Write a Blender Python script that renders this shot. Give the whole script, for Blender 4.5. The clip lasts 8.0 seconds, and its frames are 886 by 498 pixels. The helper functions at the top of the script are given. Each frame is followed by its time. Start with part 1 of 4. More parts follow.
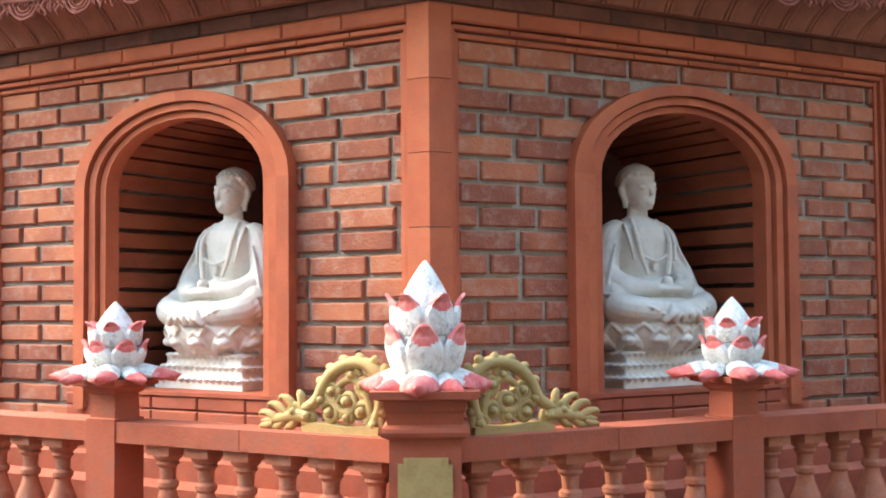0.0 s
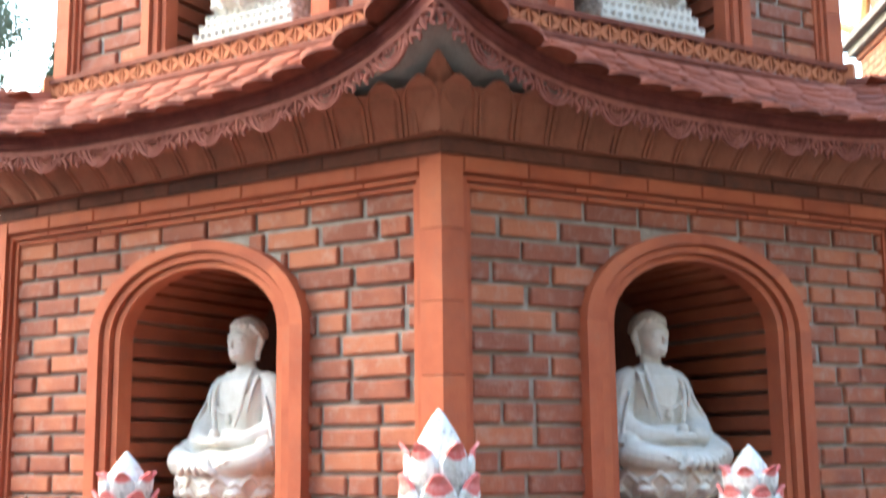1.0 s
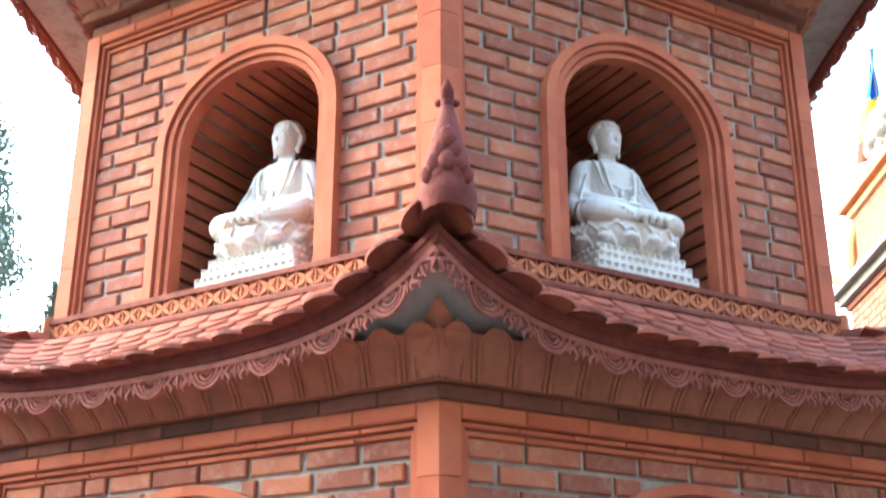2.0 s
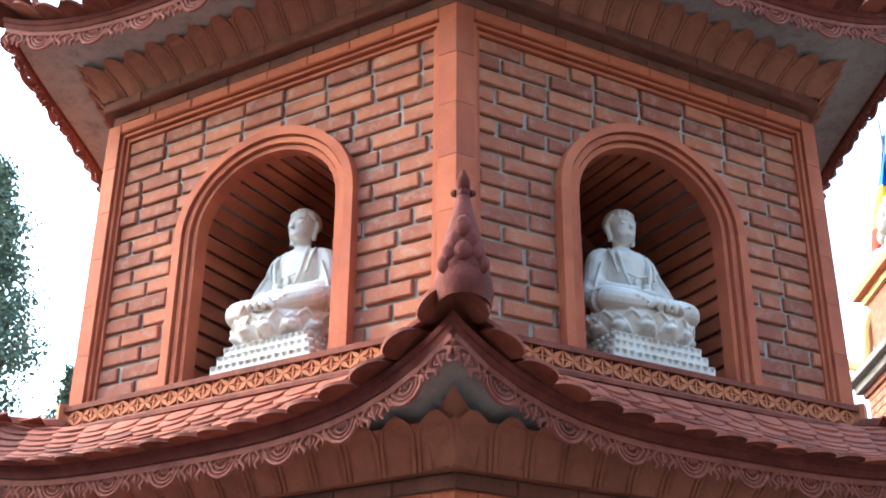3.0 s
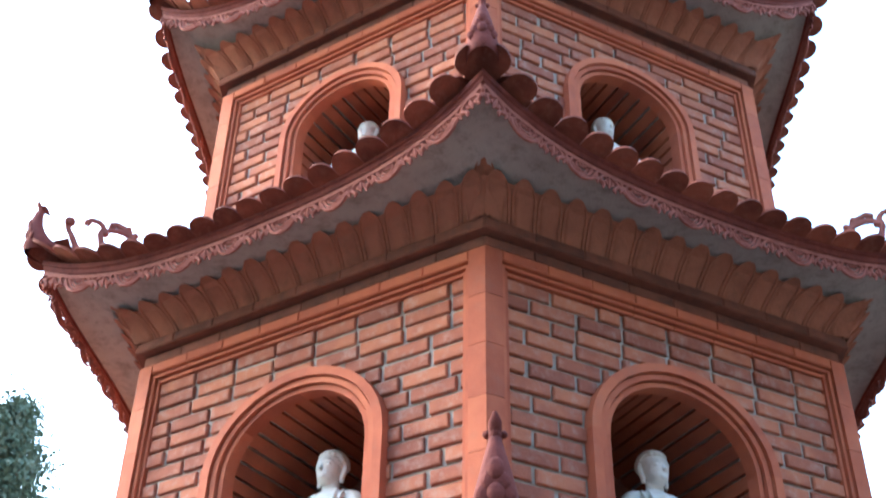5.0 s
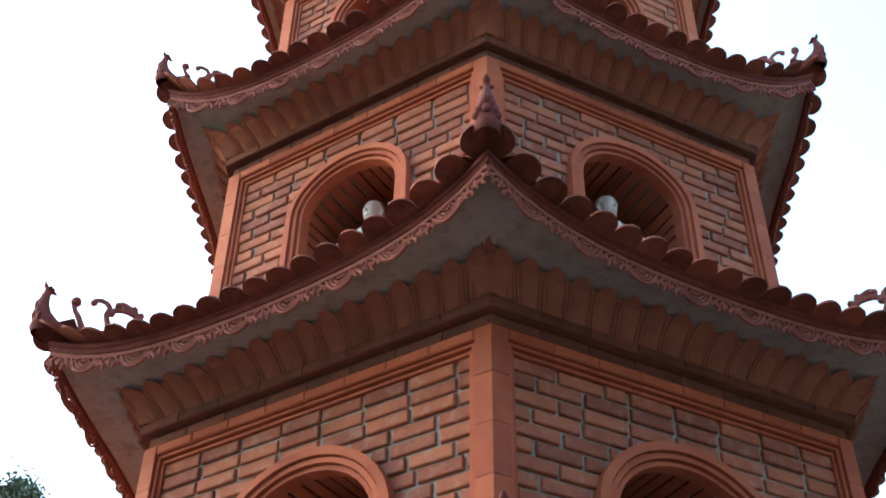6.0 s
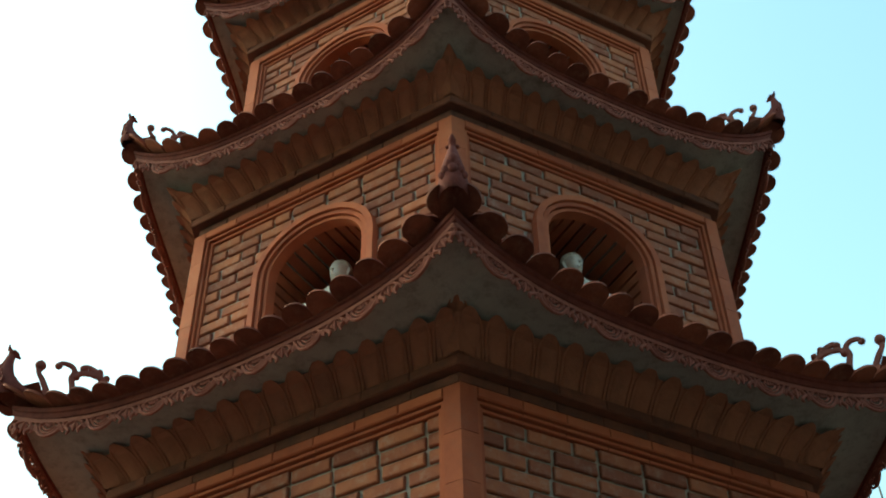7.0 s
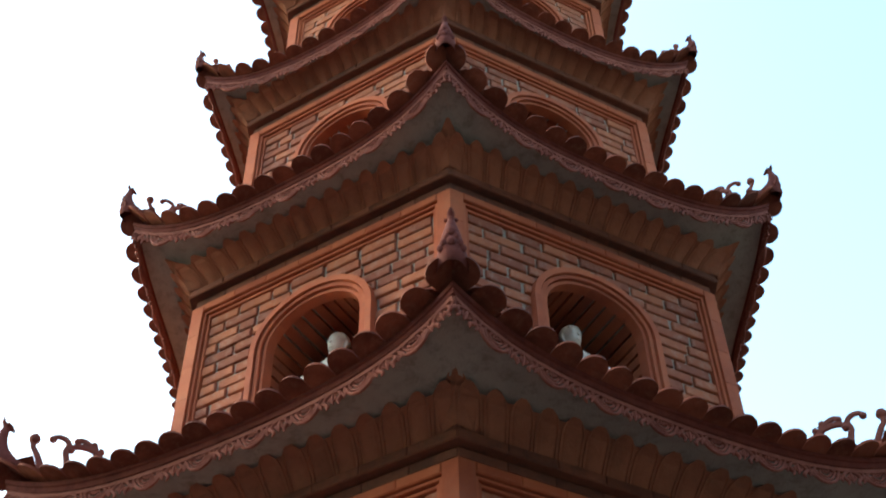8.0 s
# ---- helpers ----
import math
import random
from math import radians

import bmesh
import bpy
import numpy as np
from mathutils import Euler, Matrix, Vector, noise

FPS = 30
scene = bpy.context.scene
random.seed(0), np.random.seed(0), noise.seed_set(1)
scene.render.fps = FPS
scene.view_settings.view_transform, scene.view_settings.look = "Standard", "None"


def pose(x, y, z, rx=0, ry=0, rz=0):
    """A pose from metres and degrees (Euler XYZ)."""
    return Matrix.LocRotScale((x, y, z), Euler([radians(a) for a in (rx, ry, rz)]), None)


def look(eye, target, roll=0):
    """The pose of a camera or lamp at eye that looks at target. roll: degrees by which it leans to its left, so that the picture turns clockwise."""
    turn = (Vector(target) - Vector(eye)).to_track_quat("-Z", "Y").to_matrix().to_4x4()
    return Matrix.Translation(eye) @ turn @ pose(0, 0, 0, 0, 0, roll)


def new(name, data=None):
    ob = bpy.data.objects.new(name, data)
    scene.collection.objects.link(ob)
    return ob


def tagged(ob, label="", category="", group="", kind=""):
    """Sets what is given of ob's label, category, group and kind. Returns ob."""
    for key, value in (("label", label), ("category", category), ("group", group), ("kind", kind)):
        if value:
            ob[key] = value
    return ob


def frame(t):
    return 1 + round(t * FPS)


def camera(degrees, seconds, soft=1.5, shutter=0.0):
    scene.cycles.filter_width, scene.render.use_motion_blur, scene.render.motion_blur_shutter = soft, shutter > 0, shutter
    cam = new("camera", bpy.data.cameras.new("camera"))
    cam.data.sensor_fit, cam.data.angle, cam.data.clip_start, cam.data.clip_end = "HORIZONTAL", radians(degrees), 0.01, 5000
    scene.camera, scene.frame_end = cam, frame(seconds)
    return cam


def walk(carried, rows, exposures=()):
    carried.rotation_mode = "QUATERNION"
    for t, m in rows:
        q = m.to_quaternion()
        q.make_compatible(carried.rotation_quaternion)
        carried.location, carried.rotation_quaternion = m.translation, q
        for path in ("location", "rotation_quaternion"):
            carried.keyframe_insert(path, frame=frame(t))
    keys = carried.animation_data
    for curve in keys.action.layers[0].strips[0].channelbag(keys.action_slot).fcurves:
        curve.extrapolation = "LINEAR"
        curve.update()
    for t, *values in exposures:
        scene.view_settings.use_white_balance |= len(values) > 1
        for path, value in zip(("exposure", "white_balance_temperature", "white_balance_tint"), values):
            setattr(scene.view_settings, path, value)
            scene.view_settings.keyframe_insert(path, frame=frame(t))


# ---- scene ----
cam = camera(40.83, 8.0, soft=1.9, shutter=0.45)
Z0 = 1.6   # eye height over the paving


def aim(x, y, z, yaw, pitch, lean):
    return pose(x, y, z + Z0, 90 + pitch, 0, yaw) @ pose(0, 0, 0, 0, 0, -lean)


PATH = [
    (0.0, 0.083, -5.545, 0.000, 0.733, 2.591, 0.430),
    (0.5, 0.086, -5.560, -0.004, 1.018, 3.918, 0.571),
    (1.0, 0.076, -5.560, 0.000, 1.181, 9.690, 0.624),
    (1.5, 0.067, -5.555, 0.020, 0.916, 15.909, 0.332),
    (2.0, 0.059, -5.562, 0.010, 0.765, 21.345, -0.014),
    (2.2, 0.057, -5.566, 0.012, 0.930, 22.750, -0.080),
    (3.3, 0.047, -5.586, 0.020, 1.520, 25.960, -0.460),
    (3.5, 0.045, -5.588, 0.022, 1.522, 26.452, -0.467),
    (4.0, 0.050, -5.586, 0.030, 2.111, 28.404, -0.158),
    (4.5, 0.040, -5.590, 0.021, 1.994, 32.165, -0.082),
    (5.0, 0.028, -5.595, 0.019, 2.959, 36.793, -1.092),
    (5.2, 0.025, -5.599, 0.017, 3.060, 37.850, -1.150),
    (6.3, 0.010, -5.619, 0.008, 3.420, 41.400, -0.700),
    (6.5, 0.007, -5.623, 0.006, 3.890, 42.021, -0.562),
    (7.0, 0.000, -5.637, 0.000, 0.822, 43.248, 1.257),
    (7.5, -0.003, -5.641, 0.004, 1.121, 44.675, 0.800),
    (8.0, -0.002, -5.640, 0.015, 0.579, 46.610, 1.333),
]
GAIN = 0.98
EXPOSURES = [(t, GAIN + e, k, tint) for t, e, k, tint in (
    (0.0, 0.0, 5800, 5), (0.8, 0.1, 5740, 5), (1.5, 0.65, 5540, 7), (2.2, 0.35, 5400, 7), (3.3, -0.16, 5250, 7), (4.5, -0.08, 5110, 7), (5.2, -0.15, 5060, 7),
    (6.3, -1.35, 5620, 4), (6.5, -1.52, 5650, 0), (7.0, -1.85, 6040, -20), (7.5, -1.85, 5930, -10), (8.0, -1.42, 5950, 2))]
walk(cam, [(t, aim(*r)) for t, *r in PATH], EXPOSURES)

# ---- light ----
world = bpy.data.worlds.new("sky")
scene.world = world
world.use_nodes = True
wn = world.node_tree.nodes
sky = wn.new("ShaderNodeTexSky")
sky.sky_type = "NISHITA"
sky.sun_disc = False
SUN_UP, SUN_TURN = 36.0, 286.0     # elevation, compass bearing seen from above (clockwise from +y)
sky.sun_elevation, sky.sun_rotation = radians(SUN_UP), radians(SUN_TURN)
sky.air_density, sky.dust_density, sky.ozone_density = 2.0, 3.5, 1.0
wn["Background"].inputs["Strength"].default_value = 0.7
world.node_tree.links.new(sky.outputs[0], wn["Background"].inputs["Color"])
sun = new("sun", bpy.data.lights.new("sun", "SUN"))
sun.data.energy, sun.data.angle, sun.data.color = 0.9, radians(14), (1.0, 0.92, 0.82)
a, e = radians(SUN_TURN), radians(SUN_UP)
sun.matrix_world = look((0, 0, 30), Vector((0, 0, 30)) - Vector((math.sin(a) * math.cos(e), math.cos(a) * math.cos(e), math.sin(e))))

# ---- materials ----
def mat(name, colours, rough=0.8, scale=9.0, stain=None, stain_amount=0.35, bump=0.3, fine=90.0, vary=0.0, metal=0.0, streak=False, gloss=0.16):
    """A procedural surface: broad and fine noise between colours, stains, fine relief; vary: change from piece to piece."""
    m = bpy.data.materials.new(name)
    m.use_nodes = True
    n, l = m.node_tree.nodes, m.node_tree.links
    b = n["Principled BSDF"]
    co = n.new("ShaderNodeTexCoord")
    src = co.outputs["Object"]
    if vary:
        oi = n.new("ShaderNodeObjectInfo")
        mul = n.new("ShaderNodeVectorMath")
        mul.operation = "SCALE"
        comb = n.new("ShaderNodeCombineXYZ")
        for i in range(3):
            l.new(oi.outputs["Random"], comb.inputs[i])
        mul.inputs["Scale"].default_value = 37.0
        l.new(comb.outputs[0], mul.inputs[0])
        add = n.new("ShaderNodeVectorMath")
        l.new(src, add.inputs[0])
        l.new(mul.outputs[0], add.inputs[1])
        src = add.outputs[0]
    big = n.new("ShaderNodeTexNoise")
    big.inputs["Scale"].default_value, big.inputs["Detail"].default_value, big.inputs["Roughness"].default_value = scale, 6.0, 0.65
    if streak:
        mp = n.new("ShaderNodeMapping")
        mp.inputs["Scale"].default_value = (1.0, 1.0, 0.22)
        l.new(src, mp.inputs[0])
        l.new(mp.outputs[0], big.inputs["Vector"])
    else:
        l.new(src, big.inputs["Vector"])
    ramp = n.new("ShaderNodeValToRGB")
    els = ramp.color_ramp.elements
    while len(els) < len(colours):
        els.new(0.5)
    for i, c in enumerate(colours):
        els[i].position = 0.3 + 0.4 * i / max(1, len(colours) - 1)
        els[i].color = (*c, 1)
    if vary:
        mx = n.new("ShaderNodeMath")
        mx.operation = "MULTIPLY_ADD"
        sub = n.new("ShaderNodeMath")
        sub.operation = "SUBTRACT"
        sub.inputs[1].default_value = 0.5
        l.new(oi.outputs["Random"], sub.inputs[0])
        l.new(sub.outputs[0], mx.inputs[0])
        mx.inputs[1].default_value = vary
        l.new(big.outputs["Fac"], mx.inputs[2])
        l.new(mx.outputs[0], ramp.inputs[0])
    else:
        l.new(big.outputs["Fac"], ramp.inputs[0])
    col = ramp.outputs[0]
    if stain:
        st = n.new("ShaderNodeTexNoise")
        st.inputs["Scale"].default_value, st.inputs["Detail"].default_value, st.inputs["Roughness"].default_value = scale * 2.7, 8.0, 0.75
        l.new(src, st.inputs["Vector"])
        sr = n.new("ShaderNodeValToRGB")
        sr.color_ramp.elements[0].position, sr.color_ramp.elements[1].position = 0.5, 0.72
        sr.color_ramp.elements[1].color = (stain_amount, stain_amount, stain_amount, 1)
        l.new(st.outputs["Fac"], sr.inputs[0])
        mix = n.new("ShaderNodeMix")
        mix.data_type = "RGBA"
        l.new(sr.outputs[0], mix.inputs["Factor"])
        l.new(col, mix.inputs["A"])
        mix.inputs["B"].default_value = (*stain, 1)
        col = mix.outputs["Result"]
    l.new(col, b.inputs["Base Color"])
    fn = n.new("ShaderNodeTexNoise")
    fn.inputs["Scale"].default_value, fn.inputs["Detail"].default_value = fine, 5.0
    l.new(src, fn.inputs["Vector"])
    bp = n.new("ShaderNodeBump")
    bp.inputs["Strength"].default_value, bp.inputs["Distance"].default_value = bump, 0.006
    l.new(fn.outputs["Fac"], bp.inputs["Height"])
    l.new(bp.outputs[0], b.inputs["Normal"])
    rr = n.new("ShaderNodeMapRange")
    rr.inputs["To Min"].default_value, rr.inputs["To Max"].default_value = rough - 0.12, min(1.0, rough + 0.12)
    l.new(fn.outputs["Fac"], rr.inputs["Value"])
    l.new(rr.outputs[0], b.inputs["Roughness"])
    b.inputs["Metallic"].default_value = metal
    b.inputs["Specular IOR Level"].default_value = gloss
    return m


BRICK = mat("brick", [(0.24, 0.085, 0.055), (0.32, 0.112, 0.066), (0.40, 0.148, 0.080)], 0.85, 7.0, (0.44, 0.32, 0.26), 0.55, 0.6, 120, vary=0.5)
# a darker brick colour: niche backs and joint backing, courses below the eaves, shrine cornices
BRICK_DARKENED = mat("darkened_brick", [(0.11, 0.05, 0.037), (0.17, 0.068, 0.045), (0.22, 0.085, 0.055)], 0.9, 6.0, (0.06, 0.05, 0.045), 0.6, 0.6, 110, vary=0.3)
MORTAR = mat("mortar", [(0.27, 0.235, 0.195), (0.43, 0.385, 0.33)], 0.95, 12.0, (0.17, 0.12, 0.10), 0.5, 0.9, 150)
TERRA = mat("terracotta", [(0.31, 0.082, 0.042), (0.40, 0.110, 0.053), (0.45, 0.138, 0.065)], 0.75, 4.0, (0.30, 0.12, 0.075), 0.5, 0.25, 140, vary=0.25)
FRIEZE = mat("frieze_clay", [(0.25, 0.105, 0.066), (0.34, 0.14, 0.085), (0.29, 0.115, 0.07)], 0.85, 6.0, (0.16, 0.09, 0.06), 0.5, 0.5, 110, vary=0.2)
TILE = mat("roof_tile", [(0.13, 0.038, 0.024), (0.20, 0.058, 0.035), (0.29, 0.086, 0.050)], 0.8, 8.0, (0.40, 0.20, 0.14), 0.3, 0.4, 120, vary=0.4)
CARVED = mat("carved_clay", [(0.24, 0.085, 0.066), (0.32, 0.118, 0.09), (0.22, 0.075, 0.058)], 0.8, 14.0, (0.20, 0.07, 0.06), 0.4, 0.4, 130, vary=0.3)
HORN = mat("horn_clay", [(0.10, 0.027, 0.022), (0.15, 0.040, 0.031), (0.19, 0.053, 0.040)], 0.85, 12.0, (0.08, 0.03, 0.028), 0.5, 0.5, 120)
SOFFIT = mat("soffit_concrete", [(0.27, 0.25, 0.225), (0.36, 0.335, 0.305), (0.31, 0.285, 0.255)], 0.9, 5.0, (0.10, 0.085, 0.07), 0.6, 0.5, 90)
MARBLE = mat("white_marble", [(0.52, 0.49, 0.42), (0.64, 0.615, 0.56), (0.72, 0.70, 0.655)], 0.5, 5.0, (0.42, 0.35, 0.26), 0.5, 0.15, 120, gloss=0.3)
PAINT_RED = mat("red_oxide_paint", [(0.25, 0.066, 0.038), (0.34, 0.092, 0.050), (0.30, 0.078, 0.043)], 0.75, 5.0, (0.20, 0.10, 0.075), 0.6, 0.3, 110, vary=0.15)
GOLD = mat("ochre_paint", [(0.28, 0.195, 0.075), (0.38, 0.275, 0.115), (0.33, 0.23, 0.085)], 0.65, 9.0, (0.24, 0.15, 0.06), 0.4, 0.3, 120)
PETAL_WHITE = mat("white_petal_paint", [(0.46, 0.44, 0.40), (0.66, 0.65, 0.62), (0.72, 0.71, 0.69)], 0.85, 16.0, (0.13, 0.12, 0.10), 0.95, 0.9, 90)
PETAL_PINK = mat("pink_petal_paint", [(0.48, 0.09, 0.085), (0.58, 0.14, 0.13), (0.62, 0.19, 0.17)], 0.8, 16.0, (0.66, 0.52, 0.48), 0.45, 0.6, 90)
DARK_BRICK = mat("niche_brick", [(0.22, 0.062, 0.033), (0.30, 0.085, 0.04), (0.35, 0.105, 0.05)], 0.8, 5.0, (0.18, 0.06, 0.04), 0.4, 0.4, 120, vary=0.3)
PAVING = mat("paving_stone", [(0.055, 0.05, 0.047), (0.09, 0.082, 0.075)], 0.9, 0.8, (0.12, 0.11, 0.10), 0.5, 0.6, 30)
LEAF = mat("foliage", [(0.06, 0.08, 0.05), (0.10, 0.125, 0.08), (0.15, 0.165, 0.12)], 0.7, 3.0, None, 0, 0.2, 60)
BARK = mat("bark", [(0.10, 0.07, 0.05), (0.18, 0.13, 0.09)], 0.95, 6.0, None, 0, 0.9, 40)
YELLOW = mat("yellow_limewash", [(0.40, 0.30, 0.12), (0.52, 0.41, 0.19)], 0.85, 3.0, (0.30, 0.22, 0.12), 0.5, 0.4, 60)
GREY_ROOF = mat("grey_mortar_roof", [(0.14, 0.135, 0.13), (0.22, 0.21, 0.20)], 0.9, 4.0, (0.10, 0.10, 0.09), 0.6, 0.6, 60)
PALE = mat("weathered_white_stucco", [(0.26, 0.25, 0.23), (0.38, 0.37, 0.35)], 0.9, 6.0, (0.30, 0.30, 0.28), 0.5, 0.6, 70)
FLAG_BLUE = mat("blue_cloth", [(0.02, 0.10, 0.45), (0.03, 0.14, 0.55)], 0.8, 6.0, None, 0, 0.2, 200)
FLAG_YELLOW = mat("yellow_cloth", [(0.80, 0.50, 0.03), (0.85, 0.58, 0.05)], 0.8, 6.0, None, 0, 0.2, 200)
FLAG_RED = mat("red_cloth", [(0.62, 0.05, 0.03), (0.70, 0.07, 0.04)], 0.8, 6.0, None, 0, 0.2, 200)


# ---- mesh helpers ----
class Geo:
    """Vertices and faces to be made into one mesh."""

    def __init__(self):
        self.v, self.f = [], []

    def add(self, verts, faces):
        o = len(self.v)
        self.v += [tuple(p) for p in verts]
        self.f += [tuple(o + i for i in q) for q in faces]
        return self

    def box(self, x0, x1, y0, y1, z0, z1):
        return self.add([(x, y, z) for z in (z0, z1) for y in (y0, y1) for x in (x0, x1)],
                        [(0, 2, 3, 1), (4, 5, 7, 6), (0, 1, 5, 4), (2, 6, 7, 3), (0, 4, 6, 2), (1, 3, 7, 5)])

    def grid(self, rows, closed=False):
        n = len(rows[0])
        faces = []
        for i in range(len(rows) - 1):
            for j in range(n if closed else n - 1):
                k = (j + 1) % n
                faces.append((i * n + j, i * n + k, (i + 1) * n + k, (i + 1) * n + j))
        return self.add([p for r in rows for p in r], faces)

    def lathe(self, prof, n=16, at=(0, 0), caps=True):
        rows = [[(at[0] + r * math.cos(2 * math.pi * j / n), at[1] + r * math.sin(2 * math.pi * j / n), z) for j in range(n)] for r, z in prof]
        self.grid(rows, True)
        o = len(self.v) - n
        if caps:
            self.f.append(tuple(range(o, o + n)))
            self.f.append(tuple(range(o - n * (len(rows) - 1) + n - 1, o - n * (len(rows) - 1) - 1, -1)))
        return self

    def tube(self, pts, radii, n=8, flat=1.0, up=(0, 1, 0)):
        rows, up = [], Vector(up)
        pts = [Vector(p) for p in pts]
        for i, p in enumerate(pts):
            t = (pts[min(i + 1, len(pts) - 1)] - pts[max(i - 1, 0)]).normalized()
            s = t.cross(up)
            s = s.normalized() if s.length > 1e-4 else t.orthogonal().normalized()
            w = s.cross(t)
            r = radii[i] if isinstance(radii, (list, tuple)) else radii
            rows.append([p + s * (r * math.cos(2 * math.pi * j / n)) + w * (r * flat * math.sin(2 * math.pi * j / n)) for j in range(n)])
        self.grid(rows, True)
        o = len(self.v) - n
        self.f.append(tuple(range(o, o + n)))
        self.f.append(tuple(range(o - n * (len(rows) - 1) + n - 1, o - n * (len(rows) - 1) - 1, -1)))
        return self

    def ball(self, c, r, n=12, m=8):
        rows = []
        for i in range(m + 1):
            a = math.pi * i / m
            rows.append([(c[0] + r[0] * math.sin(a) * math.cos(2 * math.pi * j / n), c[1] + r[1] * math.sin(a) * math.sin(2 * math.pi * j / n), c[2] - r[2] * math.cos(a)) for j in range(n)])
        return self.grid(rows, True)

    def plate(self, outline, y0, y1):
        """An outline in x and z, drawn out from y0 to y1."""
        n = len(outline)
        self.add([(x, y, z) for y in (y0, y1) for x, z in outline],
                 [tuple(range(n)), tuple(range(2 * n - 1, n - 1, -1))] + [(i, n + i, n + (i + 1) % n, (i + 1) % n) for i in range(n)])
        return self

    def moved(self, m):
        self.v = [tuple(m @ Vector(p)) for p in self.v]
        return self

    def mesh(self, name, material, smooth=False, fix=True):
        me = bpy.data.meshes.new(name)
        me.from_pydata(self.v, [], self.f)
        if fix:
            bm = bmesh.new()
            bm.from_mesh(me)
            bmesh.ops.remove_doubles(bm, verts=bm.verts, dist=1e-5)
            bmesh.ops.recalc_face_normals(bm, faces=bm.faces)
            bm.to_mesh(me)
            bm.free()
        me.materials.append(material)
        if smooth:
            me.shade_smooth()
            me.set_sharp_from_angle(angle=radians(40))
        return me


def part(name, data, parent, label="", m=None):
    ob = new(name, data)
    if parent:
        ob.parent = parent
    if m is not None:
        ob.matrix_basis = m
    return tagged(ob, label) if label else ob


def thing(name, label, category, m=None, group="", kind="", data=None):
    ob = new(name, data)
    if m is not None:
        ob.matrix_basis = m
    return tagged(ob, label, category, group, kind)


C30 = math.cos(radians(30))
FACES = [-60, -120, 0, 180, 60, 120]     # bearings of the six outward normals; the first two are the front ones


def face_matrix(ang, apothem, z=0.0):
    """Local x along the face, y inwards, z up; origin in the middle of the face."""
    n = Vector((math.cos(radians(ang)), math.sin(radians(ang)), 0))
    x = Vector((-n.y, n.x, 0))
    m = Matrix((x, -n, Vector((0, 0, 1)))).transposed().to_4x4()
    m.translation = n * apothem + Vector((0, 0, z))
    return m


def corner_matrix(k, radius, z=0.0):
    """Local y inwards along the bisector of corner k, x to the right, z up."""
    a = radians(-90 + 60 * k)
    n = Vector((math.cos(a), math.sin(a), 0))
    m = Matrix((Vector((-n.y, n.x, 0)), -n, Vector((0, 0, 1)))).transposed().to_4x4()
    m.translation = n * radius + Vector((0, 0, z))
    return m


def hex_rows(prof, R):
    """Closed hexagonal rings for a profile of (outset from the wall, height)."""
    return [[((R + d / C30) * math.cos(radians(-90 + 60 * k)), (R + d / C30) * math.sin(radians(-90 + 60 * k)), z) for k in range(6)] for d, z in prof]


# ---- the ground and the unseen light-blocking walls ----
# walls added out of view; their heights cut the low sky light on the pagoda
for name, x0, x1, y0, y1, h in (("wall_south", -13, 11.4, -10.4, -10.0, 10.0), ("wall_east", 11.0, 11.4, -10, 4, 8.5), ("wall_west", -13, -12.6, -10, 3, 5.0)):
    g = Geo().box(x0, x1, y0, y1, 0, h).box(x0 - 0.1, x1 + 0.1, y0 - 0.1, y1 + 0.1, h, h + 0.2)
    tagged(new(name, g.mesh(name, GREY_ROOF)), "unseen plain grey wall with a coping, added to block low sky light", "wall", kind="structure")
g = Geo()
S = [-900, -300, -100, -40, -15, 0, 15, 40, 100, 300, 900]
g.grid([[(x, y, 0.0) for x in S] for y in S])
tagged(new("ground", g.mesh("ground", PAVING)), "grey-brown stone paving of the temple yard", "ground", kind="structure")

# ---- the pagoda: storeys ----
# radius, wall foot, spring of arch, brick top, outer half width and rise of arch, inner half width and rise, sill, eave radius, eave height, lift at the corner and its power, hollow of the eave
Tier = dict
STOREYS = [
    Tier(R=2.000, foot=-0.46, spring=0.409, top=0.806, aw=0.485, ar=0.318, iw=0.358, ir=0.228, sill=-0.305, er=2.400, ez=1.070, lift=0.19, curl=4.0, sag=0.055, shift=(-0.016, 0.016)),
    Tier(R=1.802, foot=1.40, spring=2.161, top=2.755, aw=0.454, ar=0.385, iw=0.352, ir=0.292, sill=1.47, er=2.360, ez=3.090, lift=0.125, curl=4.4, sag=0.053, shift=(-0.018, 0.018)),
    Tier(R=1.638, foot=3.30, spring=4.111, top=4.567, aw=0.378, ar=0.31, iw=0.29, ir=0.225, sill=3.42, er=2.095, ez=4.900, lift=0.20, curl=4.0, sag=0.040, shift=(0, 0)),
    Tier(R=1.475, foot=5.10, spring=5.84, top=6.25, aw=0.36, ar=0.28, iw=0.275, ir=0.20, sill=5.22, er=1.875, ez=6.560, lift=0.15, curl=4.6, sag=0.070, shift=(0, 0)),
    Tier(R=1.315, foot=6.72, spring=7.40, top=7.78, aw=0.33, ar=0.25, iw=0.25, ir=0.18, sill=6.85, er=1.680, ez=8.060, lift=0.14, curl=4.6, sag=0.065, shift=(0, 0)),
    Tier(R=1.160, foot=8.20, spring=8.83, top=9.17, aw=0.30, ar=0.22, iw=0.22, ir=0.16, sill=8.32, er=1.460, ez=9.420, lift=0.13, curl=4.6, sag=0.065, shift=(0, 0)),
]
for s in STOREYS:
    for key in ("foot", "spring", "top", "sill", "ez"):
        s[key] += Z0
PITCH = 0.0725      # one course of bricks
NICHE = 0.72
pagoda = thing("pagoda", "tall hexagonal red brick pagoda with tiled eaves and arched niches", "pagoda")


